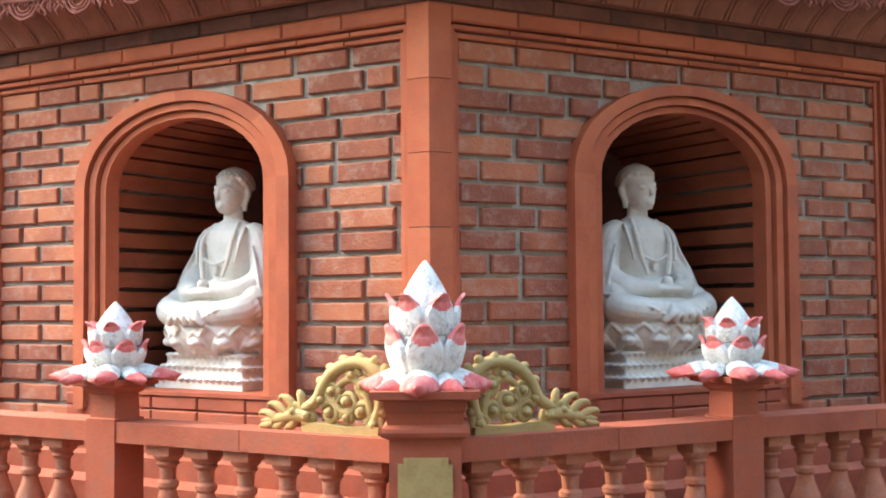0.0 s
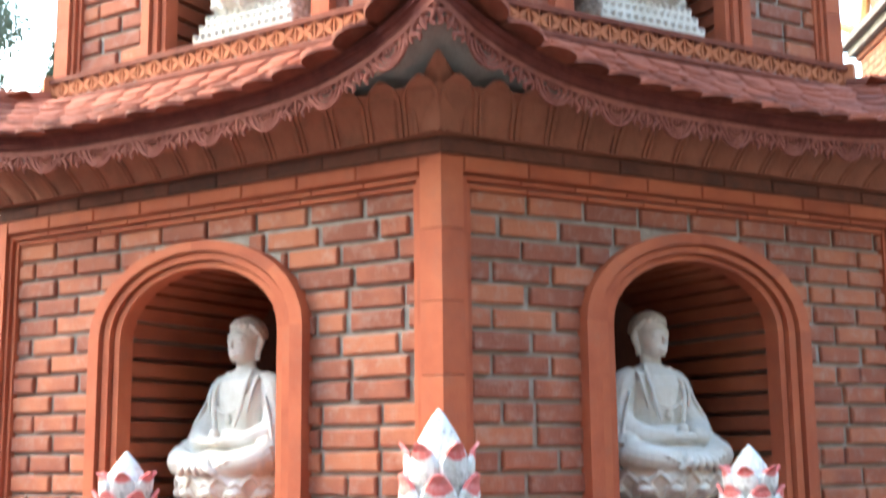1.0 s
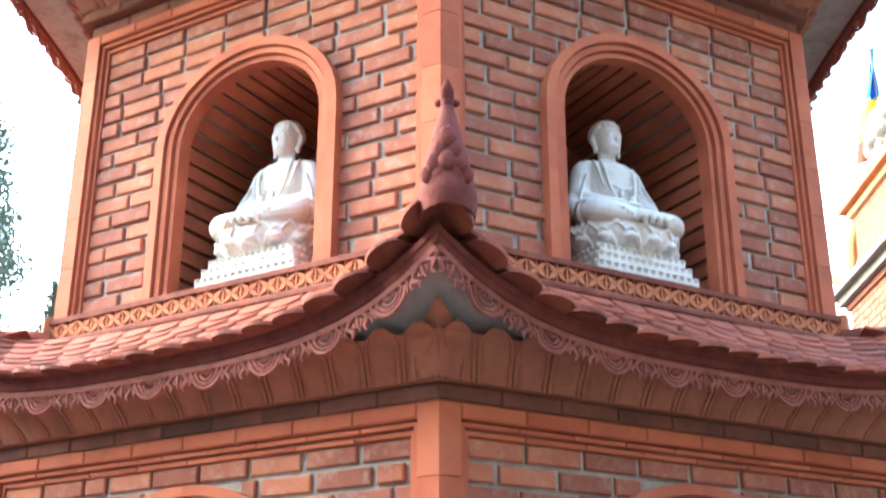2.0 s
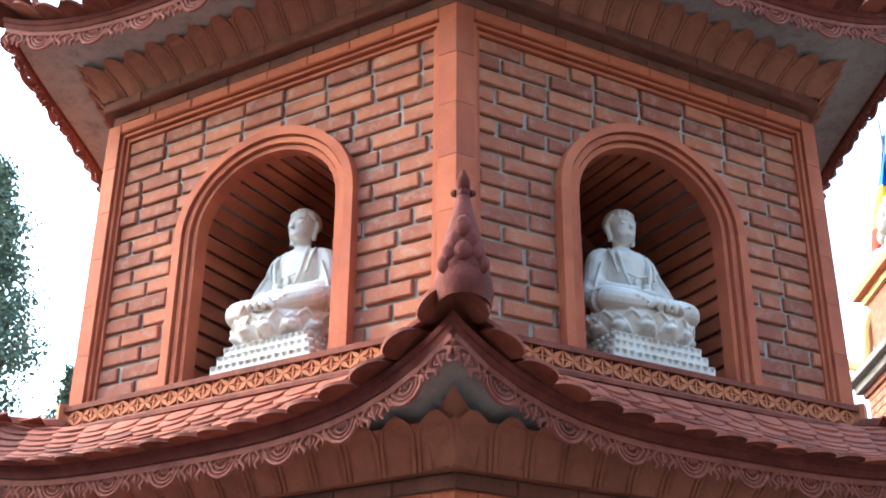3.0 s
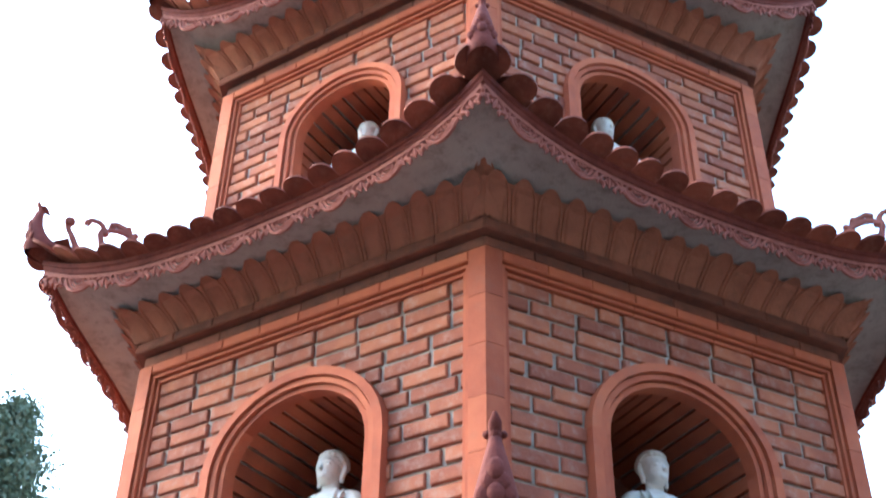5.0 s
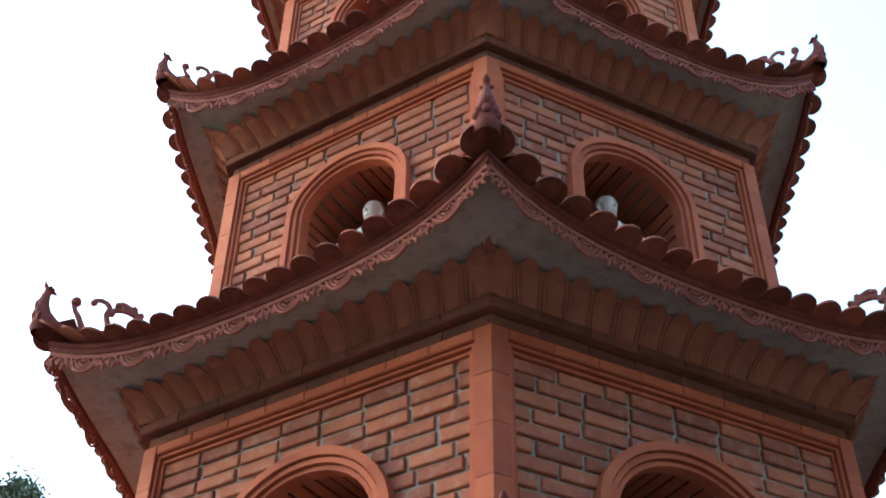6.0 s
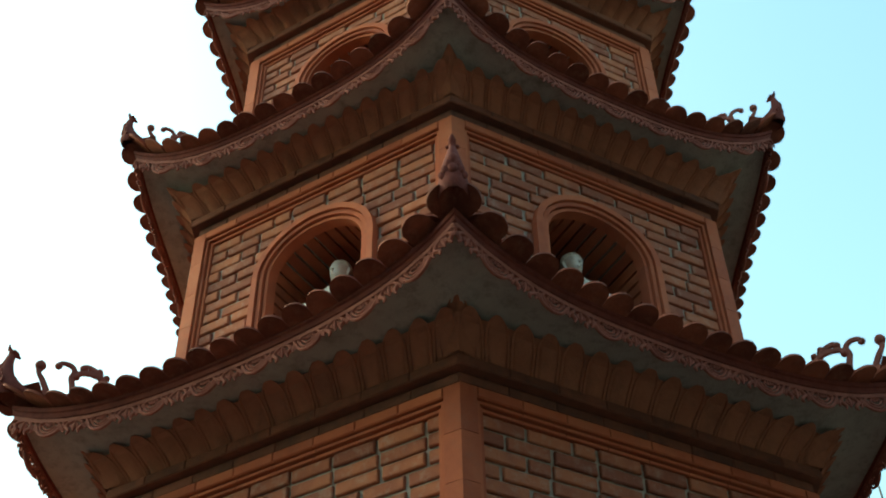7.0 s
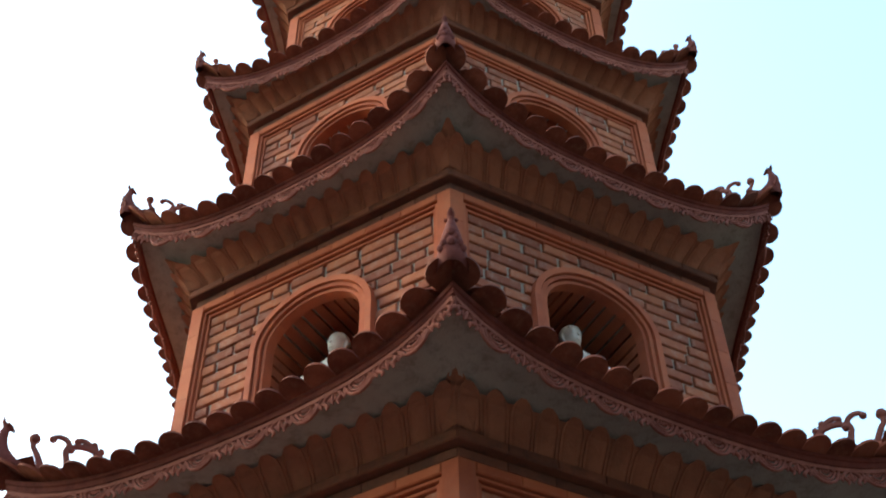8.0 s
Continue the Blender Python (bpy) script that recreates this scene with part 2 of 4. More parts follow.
def arch(w, r, spring, foot, n=18):
    """The outline of an arched opening, from the right foot over the crown to the left foot."""
    return [(w, foot)] + [(w * math.cos(math.pi * i / n), spring + r * math.sin(math.pi * i / n)) for i in range(n + 1)] + [(-w, foot)]


def arch_half(w, r, spring, z):
    if z <= spring:
        return w
    q = (z - spring) / r
    return w * math.sqrt(1 - q * q) if q < 1 else 0.0


BRICKS = {}


def brick_mesh(length, height, depth, material, kind="brick"):
    key = (kind, round(length, 3), round(height, 3), material.name)
    if key not in BRICKS:
        l, h, c = length / 2, height / 2, min(0.005, height * 0.12)
        g = Geo().add([(-l, 0.004, -h), (l, 0.004, -h), (l, 0.004, h), (-l, 0.004, h), (-l, c - depth, -h), (l, c - depth, -h), (l, c - depth, h), (-l, c - depth, h),
                       (c - l, -depth, c - h), (l - c, -depth, c - h), (l - c, -depth, h - c), (c - l, -depth, h - c)],
                      [(0, 1, 5, 4), (1, 2, 6, 5), (2, 3, 7, 6), (3, 0, 4, 7), (4, 5, 9, 8), (5, 6, 10, 9), (6, 7, 11, 10), (7, 4, 8, 11), (8, 9, 10, 11)])
        BRICKS[key] = g.mesh(kind, material, fix=False)
    return BRICKS[key]


def wall_core(s, shift):
    """The mortar face of a storey with its niche: front sheet, tunnel and back."""
    R, A = s["R"], s["R"] * C30
    hw, y0 = R / 2, 0.012
    out = arch(s["iw"] + 0.03, s["ir"] + 0.03, s["spring"], s["sill"])
    out = [(x + shift, z) for x, z in out]
    top = s["top"] + 0.12
    bound = [(hw, s["sill"])] + [(hw - (i / 18) * 2 * hw, top) for i in range(19)] + [(-hw, s["sill"])]
    g = Geo()
    g.grid([[(x, y0, z) for x, z in bound], [(x, y0, z) for x, z in out]])
    g.add([(-hw, y0, s["foot"]), (hw, y0, s["foot"]), (hw, y0, s["sill"]), (-hw, y0, s["sill"])], [(0, 1, 2, 3)])
    g.grid([[(x, y0, z) for x, z in out], [(x, NICHE, z) for x, z in out]])
    a, b = out[0], out[-1]
    g.add([(a[0], y0, a[1]), (b[0], y0, b[1]), (b[0], NICHE, b[1]), (a[0], NICHE, a[1])], [(0, 1, 2, 3)])
    return g


def courses(s, shift, seed):
    """Intervals (x0, x1, z) of the bricks of one face."""
    rnd = random.Random(seed)
    R = s["R"]
    edge = R / 2 - 0.085
    z, i, out = s["top"] - PITCH / 2, 0, []
    while z > s["foot"]:
        h = max(arch_half(s["aw"] - 0.02, s["ar"] - 0.02, s["spring"], z - 0.026), arch_half(s["aw"] - 0.02, s["ar"] - 0.02, s["spring"], z + 0.026)) if z < s["spring"] + s["ar"] else 0
        x = -edge + (-0.1125 if i % 2 else 0.0) + rnd.uniform(-0.018, 0.018)
        while x < edge:
            l = rnd.uniform(0.196, 0.213) if rnd.random() > 0.07 else 0.1
            a, b = max(x, -edge), min(x + l, edge)
            x += l + rnd.uniform(0.014, 0.024)
            for p, q in ((a, min(b, shift - h)), (max(a, shift + h), b)) if h else ((a, b),):
                if q - p > 0.02:
                    out.append((p, q, z + rnd.uniform(-0.0015, 0.0015), rnd.uniform(-0.004, 0.004), rnd.uniform(-0.25, 0.25)))
        z -= PITCH
        i += 1
    return out


def ring(outer, inner, y0, y1):
    """An arch moulding between two outlines, standing out from y1 to y0."""
    g = Geo()
    g.grid([[(x, y1, z) for x, z in outer], [(x, y0, z) for x, z in outer], [(x, y0, z) for x, z in inner], [(x, y1, z) for x, z in inner]])
    return g


def arch_frame(s, shift, parent, m):
    """Three stepped bands of fired clay round a niche, each of several blocks."""
    foot = s["sill"] - 0.06
    o, i = arch(s["aw"] - 0.006, s["ar"] - 0.006, s["spring"], foot), arch(s["iw"] + 0.006, s["ir"] + 0.006, s["spring"], foot)
    back = ring([(x + shift, z) for x, z in o], [(x + shift, z) for x, z in i], -0.001, 0.05)
    fr = part("niche_frame", back.mesh("niche_frame", MORTAR), parent, "stepped orange terracotta arch frame", m)
    steps = [(0.0, 0.40, -0.044), (0.40, 0.47, -0.016), (0.47, 0.72, -0.030), (0.72, 0.79, -0.003), (0.79, 1.0, -0.014)]
    for a, b, y in steps:
        o = arch(s["aw"] * (1 - a) + s["iw"] * a, s["ar"] * (1 - a) + s["ir"] * a, s["spring"], foot)
        i = arch(s["aw"] * (1 - b) + s["iw"] * b, s["ar"] * (1 - b) + s["ir"] * b, s["spring"], foot)
        o, i = [(x + shift, z) for x, z in o], [(x + shift, z) for x, z in i]
        cuts = [0, 1, 5, 10, 15, 19, 20]
        for p, q in zip(cuts[:-1], cuts[1:]):
            oo, ii = o[p:q + 1], i[p:q + 1]
            g = ring(oo, ii, y, 0.05)
            for e in (0, -1):
                g.add([(oo[e][0], 0.05, oo[e][1]), (oo[e][0], y, oo[e][1]), (ii[e][0], y, ii[e][1]), (ii[e][0], 0.05, ii[e][1])], [(0, 1, 2, 3)])
            part("moulding_block", g.mesh("moulding_block", TERRA, True), fr)
    return fr


def niche_lining(s, shift, parent, m):
    """Long bricks lying in depth along the jambs and the vault, with open joints."""
    pts = arch(s["iw"] + 0.030, s["ir"] + 0.030, s["spring"], s["sill"], 60)
    pts = [(x + shift, z) for x, z in pts]
    dist = [0.0]
    for a, b in zip(pts[:-1], pts[1:]):
        dist.append(dist[-1] + math.hypot(b[0] - a[0], b[1] - a[1]))

    def at(t):
        for i in range(len(pts) - 1):
            if t <= dist[i + 1] or i == len(pts) - 2:
                q = (t - dist[i]) / (dist[i + 1] - dist[i])
                return Vector((pts[i][0] + q * (pts[i + 1][0] - pts[i][0]), pts[i][1] + q * (pts[i + 1][1] - pts[i][1])))
    # shade of the deep niche is put into the colour of this backing and the back
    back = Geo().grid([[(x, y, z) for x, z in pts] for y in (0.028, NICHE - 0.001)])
    lining = part("niche_lining", back.mesh("niche_lining", BRICK_DARKENED), parent, "dark red brick courses lining the niche", m)
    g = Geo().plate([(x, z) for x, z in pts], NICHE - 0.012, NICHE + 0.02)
    part("niche_back", g.mesh("niche_back", BRICK_DARKENED), lining, "brick back of the niche, coloured dark for the depth's shade")
    n = round(dist[-1] / PITCH)
    step = dist[-1] / n
    for i in range(n):
        a, b = at(i * step + 0.009), at((i + 1) * step - 0.009)
        nrm = Vector((-(b.y - a.y), b.x - a.x)).normalized()
        c, d = a + nrm * 0.022, b + nrm * 0.022
        g = Geo()
        y0, y1 = 0.03, NICHE - 0.014
        q = [(p.x, p.y) for p in (a, b, d, c)]
        g.plate(q, y0, y1)
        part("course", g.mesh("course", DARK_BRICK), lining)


def column(k, s, parent):
    """A corner pilaster of stacked clay blocks that wraps the corner, with a thin bead on either side."""
    m = corner_matrix(k, s["R"])
    core = Geo().lathe([(0.03, s["foot"]), (0.03, s["top"] + 0.08)], 6)
    col = part("corner_pilaster", core.mesh("corner_pilaster", MORTAR), parent, "orange terracotta corner pilaster", m)
    w, d = 0.053, 0.042
    e = Vector((C30, 0.5))            # along the right-hand face, in local x and y
    n = Vector((0.5, -C30))           # its outward normal

    def prism(inner, wide, outset, z0, z1, material, name):
        tip = Vector((0, -outset / C30))
        right = [e * inner + n * outset if inner else tip, e * wide + n * outset, e * wide - n * 0.02]
        if inner:
            for sgn in (1, -1):
                q = [(sgn * p.x, p.y) for p in (e * inner + n * outset, e * wide + n * outset, e * wide - n * 0.02, e * inner - n * 0.02)]
                g = Geo().add([(x, y, z) for z in (z0, z1) for x, y in q], [(0, 1, 2, 3), (7, 6, 5, 4), (0, 4, 5, 1), (1, 5, 6, 2), (2, 6, 7, 3), (3, 7, 4, 0)])
                part(name, g.mesh(name, material), col)
            return
        q = [(-right[2].x, right[2].y), (-right[1].x, right[1].y), (tip.x, tip.y), (right[1].x, right[1].y), (right[2].x, right[2].y)]
        g = Geo().add([(x, y, z) for z in (z0, z1) for x, y in q], [tuple(range(5)), tuple(range(9, 4, -1))] + [(i, 5 + i, 5 + (i + 1) % 5, (i + 1) % 5) for i in range(5)])
        part(name, g.mesh(name, material), col)
    z1 = s["top"] + 0.085
    z = z1
    while z > s["foot"]:
        z0 = max(z - 0.222, s["foot"])
        prism(0, w, d, z0 + 0.0012, z - 0.0012, TERRA, "clay_block")
        z = z0
    prism(w + 0.004, w + 0.020, 0.028, s["foot"], s["top"] + 0.03, TERRA, "bead")
    prism(w + 0.025, w + 0.040, 0.014, s["foot"], s["top"] + 0.015, TERRA, "bead")
    return col


def string_courses(s, parent):
    """The moulded head of the wall, the dark brick courses and the ledge under the lotus frieze."""
    t, R = s["top"], s["R"]
    core = Geo().grid(hex_rows([(-0.1, t - 0.002), (-0.004, t - 0.002), (-0.004, t + 0.21), (-0.1, t + 0.21)], R), True)
    parent = part("wall_head", core.mesh("wall_head", MORTAR), parent, "stepped terracotta head moulding under dark brick courses")
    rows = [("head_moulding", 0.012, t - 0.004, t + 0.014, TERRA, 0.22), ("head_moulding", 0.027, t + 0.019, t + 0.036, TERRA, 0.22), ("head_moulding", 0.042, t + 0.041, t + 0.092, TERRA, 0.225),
            ("band_course", 0.03, t + 0.096, t + 0.150, BRICK_DARKENED, 0.22), ("ledge_course", 0.075, t + 0.154, t + 0.205, BRICK_DARKENED, 0.24)][:4 if s is STOREYS[0] else 5]
    for name, d, z0, z1, material, length in rows:
        ends = (R + 2 * d * math.tan(radians(30))) / 2
        inset = 0.08 if name == "head_moulding" else 0.0
        for ang in FACES[:2]:
            n = max(3, round((2 * (ends - inset)) / length))
            l = 2 * (ends - inset) / n
            for i in range(n):
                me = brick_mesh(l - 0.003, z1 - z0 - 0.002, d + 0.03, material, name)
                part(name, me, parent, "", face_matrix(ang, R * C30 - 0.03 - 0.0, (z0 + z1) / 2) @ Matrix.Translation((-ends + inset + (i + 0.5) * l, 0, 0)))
        g = Geo()
        d2 = d - 0.006
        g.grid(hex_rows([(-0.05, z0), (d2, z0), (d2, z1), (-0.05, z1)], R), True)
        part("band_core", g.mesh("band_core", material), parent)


def base_of(s):
    """Height of the frieze's foot over the brickwork: the lowest storey has no ledge course."""
    return 0.152 if s is STOREYS[0] else 0.206


def frieze_point(s, u, v, out=0.0):
    """A place on the lotus frieze of a face: u along the face, v upwards 0 to 1, in the face's local frame."""
    d = 0.06 + 0.11 * v ** 1.3 + out
    z = s["top"] + base_of(s) + 0.118 * v
    hw = (s["R"] + 2 * d * math.tan(radians(30))) / 2
    return Vector((u * hw, -d, z))


def lotus_frieze(s, parent):
    """Upright lotus petals with a raised rim round a swelling field, and a taller ogee petal on each corner."""
    g = Geo()
    prof = [(-0.02, s["top"] + base_of(s))] + [(-frieze_point(s, 0, v / 6).y, frieze_point(s, 0, v / 6).z) for v in range(7)] + [(-0.02, s["top"] + base_of(s) + 0.12)]
    g.grid(hex_rows(prof, s["R"]), True)
    fr = part("lotus_frieze", g.mesh("lotus_frieze", FRIEZE, True), parent, "clay frieze of upright lotus petals")
    n, shared = (16 if s["R"] > 1.3 else 13), {}
    qs = (-1.0, -0.95, -0.82, -0.79, -0.70, -0.66, -0.4, 0.0, 0.4, 0.66, 0.70, 0.79, 0.82, 0.95, 1.0)
    vs = (0.0, 0.15, 0.35, 0.5, 0.60, 0.67, 0.72, 0.79, 0.82, 0.86, 0.92, 0.96, 1.0)

    def relief(q, v):
        e = max(abs(q), (v - 0.06) / 0.94)
        if e > 0.96:
            return 0.0
        return 0.009 if e > 0.81 else 0.0 if e > 0.68 else 0.002 + 0.009 * (1 - (e / 0.68) ** 2)

    def half_at(v):
        return 1.0 if v < 0.5 else max(0.03, 1 - ((v - 0.5) / 0.5) ** 3.2)
    for ang in FACES:
        m = face_matrix(ang, s["R"] * C30)
        for i in range(n):
            c = -1 + (2 * i + 1) / n
            if i not in shared:
                rows = [[frieze_point(s, c + q * (0.97 / n) * half_at(v), v * 1.2, relief(q, v)) for q in qs] for v in vs]
                shared[i] = Geo().grid(rows).mesh("petal", FRIEZE, True)
            part("petal", shared[i], fr, "", m)
    rows = []
    for v in vs:
        half = 0.095 * (1.0 if v < 0.35 else 1 - 0.97 * (((v - 0.35) / 0.65) ** 1.25)) + 0.012 * math.sin(math.pi * v)
        d = 0.06 + 0.11 * (v * 1.3) ** 1.3
        z = s["top"] + base_of(s) + 0.002 + 0.118 * v * 1.62
        row = []
        for q in qs:
            p = Vector((0, -(d + 0.012 + relief(q, v)) / C30, 0)) + Vector((C30 * q * half, 0.5 * abs(q) * half, 0))
            row.append((p.x, p.y, z))
        rows.append(row)
    corner = Geo().grid(rows).mesh("petal", FRIEZE, True)
    for k in range(6):
        part("petal", corner, fr, "", corner_matrix(k, s["R"]))


def eave(s, u, inset=0.0, drop=0.0):
    """A place on the eave line of a face in its local frame about the axis: u from -1 to 1; inset inwards, drop downwards."""
    A = s["er"] * C30
    y = A - s["er"] * s["sag"] * (1 - abs(u) ** 2.2) - inset
    return Vector((u * (A - inset) * math.tan(radians(30)), -y, s["ez"] + s["lift"] * abs(u) ** s["curl"] - drop))


def roof_point(s, nxt, u, v):
    """The roof's surface: v = 0 at the eave, 1 at the foot of the next storey."""
    e = eave(s, u)
    A = nxt["R"] * C30 + 0.05
    t = Vector((u * A * math.tan(radians(30)), -A, nxt["foot"] + 0.005))
    p = e.lerp(t, v)
    top, low = t.z, e.z
    p.z = low + (top - low) * (0.62 * v + 0.38 * v * v) + (0.058 + 0.065 * abs(u) ** 5) * (1 - v) + (0.35 * v * v if v < 0 else 0.0)
    return p


def build_roof(s, nxt, parent, index):
    us = [math.copysign(1 - (1 - abs(i) / 24) ** 1.5, i) for i in range(-24, 25)]
    soffit, deck, fascia = Geo(), Geo(), Geo()
    for ang in FACES:
        m = face_matrix(ang, 0)
        hw = (s["R"] + 2 * 0.10 * math.tan(radians(30))) / 2
        inner = [Vector((u * hw, -0.10 - s["R"] * C30, s["top"] + base_of(s) + 0.122)) for u in us]
        outer = [eave(s, u, 0.012, 0.0) for u in us]
        mid = [a.lerp(b, 0.5) + Vector((0, 0, 0.012)) for a, b in zip(inner, outer)]
        soffit.grid([[m @ p for p in row] for row in (inner, mid, outer)])
        deck.grid([[m @ (roof_point(s, nxt, u, v / 6) - Vector((0, 0, 0.012))) for u in us] for v in range(7)])
        fascia.grid([[m @ eave(s, u, i, d) for u in us] for i, d in ((0.016, 0.006), (-0.006, 0.006), (-0.006, -0.006), (-0.014, -0.010), (-0.016, -0.034), (-0.024, -0.040), (-0.026, -0.062), (0.016, -0.062), (0.016, 0.006))])
    rf = part("roof", deck.mesh("roof", TILE, True), parent, "curved roof of small red clay tiles with upturned corners")
    part("soffit", soffit.mesh("soffit", SOFFIT, True), rf, "grey stained concrete soffit")
    part("fascia", fascia.mesh("fascia", HORN, True), rf, "dark red moulded eave board")
    return rf


def tile_mesh(w, length, thick=0.013):
    """A flat clay tile with a round end; its nose points along -y, its top along z."""
    o = [(-w / 2, length)] + [(-w / 2 * math.cos(math.pi * i / 10), -w * 0.5 * math.sin(math.pi * i / 10)) for i in range(11)] + [(w / 2, length)]
    n = len(o)
    g = Geo().add([(x, y, 0.0) for x, y in o] + [(x * 0.96, y * 0.96, thick) for x, y in o],
                  [tuple(range(n - 1, -1, -1)), tuple(range(n, 2 * n))] + [(i, (i + 1) % n, n + (i + 1) % n, n + i) for i in range(n)])
    return g


def lay_tiles(s, nxt, rf, near):
    rows = 9
    n = max(9, round(s["er"] / 0.134))
    w = s["er"] / n
    shared = tile_mesh(w * 0.97, 0.10).mesh("tile", TILE, fix=False)
    rest = Geo()
    for ang in FACES:
        m = face_matrix(ang, 0)
        for r in range(rows):
            v = -0.13 + 1.07 * r / rows
            cnt = max(4, round(n * (1 - v * (1 - nxt["R"] / s["er"]))))
            for i in range(cnt + (r % 2)):
                u = -1 + (2 * i + (0 if r % 2 else 1)) / cnt
                if abs(u) > 1.0:
                    continue
                uc = max(-0.985, min(0.985, u))
                p = roof_point(s, nxt, uc, v)
                du = (roof_point(s, nxt, min(1, uc + 0.03), v) - roof_point(s, nxt, max(-1, uc - 0.03), v)).normalized()
                dv = (roof_point(s, nxt, uc, v + 0.1) - p).normalized()
                nz = du.cross(dv).normalized()
                ax = du
                ay = nz.cross(ax)
                lift = 0.012 if r else 0.004
                tilt = Matrix.Rotation(radians((-12 if r == 0 else -9) + random.uniform(-3, 3)), 4, "X")
                t = Matrix((ax, ay, nz)).transposed().to_4x4()
                t.translation = p + nz * lift
                t = m @ t @ tilt
                if near and ang in FACES[:2] and r < 7:
                    part("tile", shared, rf, "", t)
                else:
                    q = tile_mesh(w * 0.97, 0.10)
                    q.moved(t)
                    rest.add(q.v, q.f)
    tagged(part("tiling", rest.mesh("tiling", TILE, fix=False), rf), kind="stuff")


# ---- the pagoda: assembly ----
TOP = Tier(R=1.0, foot=9.6 + Z0, spring=0, top=0, aw=0, ar=0, iw=0, ir=0, sill=0, er=1, ez=0, lift=0, curl=4, sag=0, shift=(0, 0))
for index, s in enumerate(STOREYS):
    nxt = STOREYS[index + 1] if index + 1 < len(STOREYS) else TOP
    for f, ang in enumerate(FACES):
        shift = s["shift"][f % 2]
        m = face_matrix(ang, s["R"] * C30)
        wall = part("wall", wall_core(s, shift).mesh("wall", MORTAR), pagoda, "red brick wall with wide grey mortar joints", m)
        arch_frame(s, shift, pagoda, m)
        niche_lining(s, shift, pagoda, m)
        laid = courses(s, shift, index * 10 + f)
        if f < 2 and index < 4:
            for p, q, z, dy, turn in laid:
                me = brick_mesh(round((q - p) / 0.004) * 0.004, 0.058, 0.016, BRICK)
                part("brick", me, wall, "", Matrix.Translation(((p + q) / 2, 0.012 + dy, z)) @ pose(0, 0, 0, 0, turn, 0))
        else:
            rest = Geo()
            for p, q, z, dy, turn in laid:
                rest.box(p, q, -0.002 + dy, 0.015, z - 0.0285, z + 0.0285)
            tagged(part("brickwork", rest.mesh("brickwork", BRICK, fix=False), wall), kind="stuff")
    for k in range(6):
        column(k, s, pagoda)
    string_courses(s, pagoda)
    lotus_frieze(s, pagoda)
    rf = build_roof(s, nxt, pagoda, index)
    lay_tiles(s, nxt, rf, index < 3)


# ---- carved work on the eaves ----
def arc(cx, cz, r, a0, a1, n=8, y=0.0, shrink=1.0):
    return [(cx + r * (1 + (shrink - 1) * i / n) * math.cos(radians(a0 + (a1 - a0) * i / n)), y, cz + r * (1 + (shrink - 1) * i / n) * math.sin(radians(a0 + (a1 - a0) * i / n))) for i in range(n + 1)]


def flowing(points, radii, k=4):
    """A smooth path through the points (Catmull-Rom), with radii to match."""
    pts = [Vector(p) for p in points]
    out, rad = [], []
    for i in range(len(pts) - 1):
        a, b, c, d = pts[max(i - 1, 0)], pts[i], pts[i + 1], pts[min(i + 2, len(pts) - 1)]
        for j in range(k):
            t = j / k
            out.append(0.5 * ((2 * b) + (c - a) * t + (2 * a - 5 * b + 4 * c - d) * t * t + (3 * b - a - 3 * c + d) * t ** 3))
            rad.append(radii[i] + (radii[i + 1] - radii[i]) * t)
    return out + [pts[-1]], rad + [radii[-1]]


def pendant_meshes(w):
    """The two openwork motifs of the eave carving: a hanging scallop with a barred crown, and a leaf with curled sides."""
    k = w / 0.14
    made = []
    for kind in range(2):
        g = Geo()

        def c(points, radii):
            g.tube(*flowing([(x * k, 0, z * k) for x, z in points], [r * k for r in radii], 3), 6, 0.75)
        g.box(-w / 2, w / 2, -0.006, 0.006, -0.014, 0.008)
        if kind == 0:
            for r, t in ((0.066, 0.0085), (0.048, 0.0065), (0.031, 0.0065)):
                g.tube([(x * k, 0, z * k) for x, y, z in arc(0, -0.026, r, 188, 352, 10)], t * k, 6, 0.75)
            for x in (-0.022, -0.0075, 0.0075, 0.022):
                c([(x, -0.008), (x * 0.9, -0.040 + abs(x) * 0.5)], [0.005, 0.006])
            for sgn in (-1, 1):
                c([(sgn * 0.040, -0.012), (sgn * 0.054, -0.022), (sgn * 0.050, -0.036), (sgn * 0.038, -0.032)], [0.007, 0.008, 0.007, 0.005])
                c([(sgn * 0.064, -0.030), (sgn * 0.074, -0.046), (sgn * 0.068, -0.064)], [0.009, 0.008, 0.003])
            c([(0, -0.085), (0, -0.102)], [0.012, 0.003])
        else:
            for sgn in (-1, 1):
                c([(sgn * 0.006, -0.010), (sgn * 0.034, -0.022), (sgn * 0.044, -0.046), (sgn * 0.026, -0.068), (sgn * 0.034, -0.090)], [0.008, 0.009, 0.010, 0.009, 0.003])
                c([(sgn * 0.060, -0.010), (sgn * 0.066, -0.030), (sgn * 0.052, -0.036)], [0.008, 0.008, 0.005])
                c([(sgn * 0.046, -0.040), (sgn * 0.060, -0.056), (sgn * 0.056, -0.074)], [0.008, 0.007, 0.003])
                c([(sgn * 0.012, -0.030), (sgn * 0.020, -0.044), (sgn * 0.008, -0.056)], [0.006, 0.007, 0.005])
            c([(0, -0.012), (0, -0.045), (0, -0.076)], [0.006, 0.011, 0.003])
        made.append(g.mesh("pendant", CARVED, True))
    return made


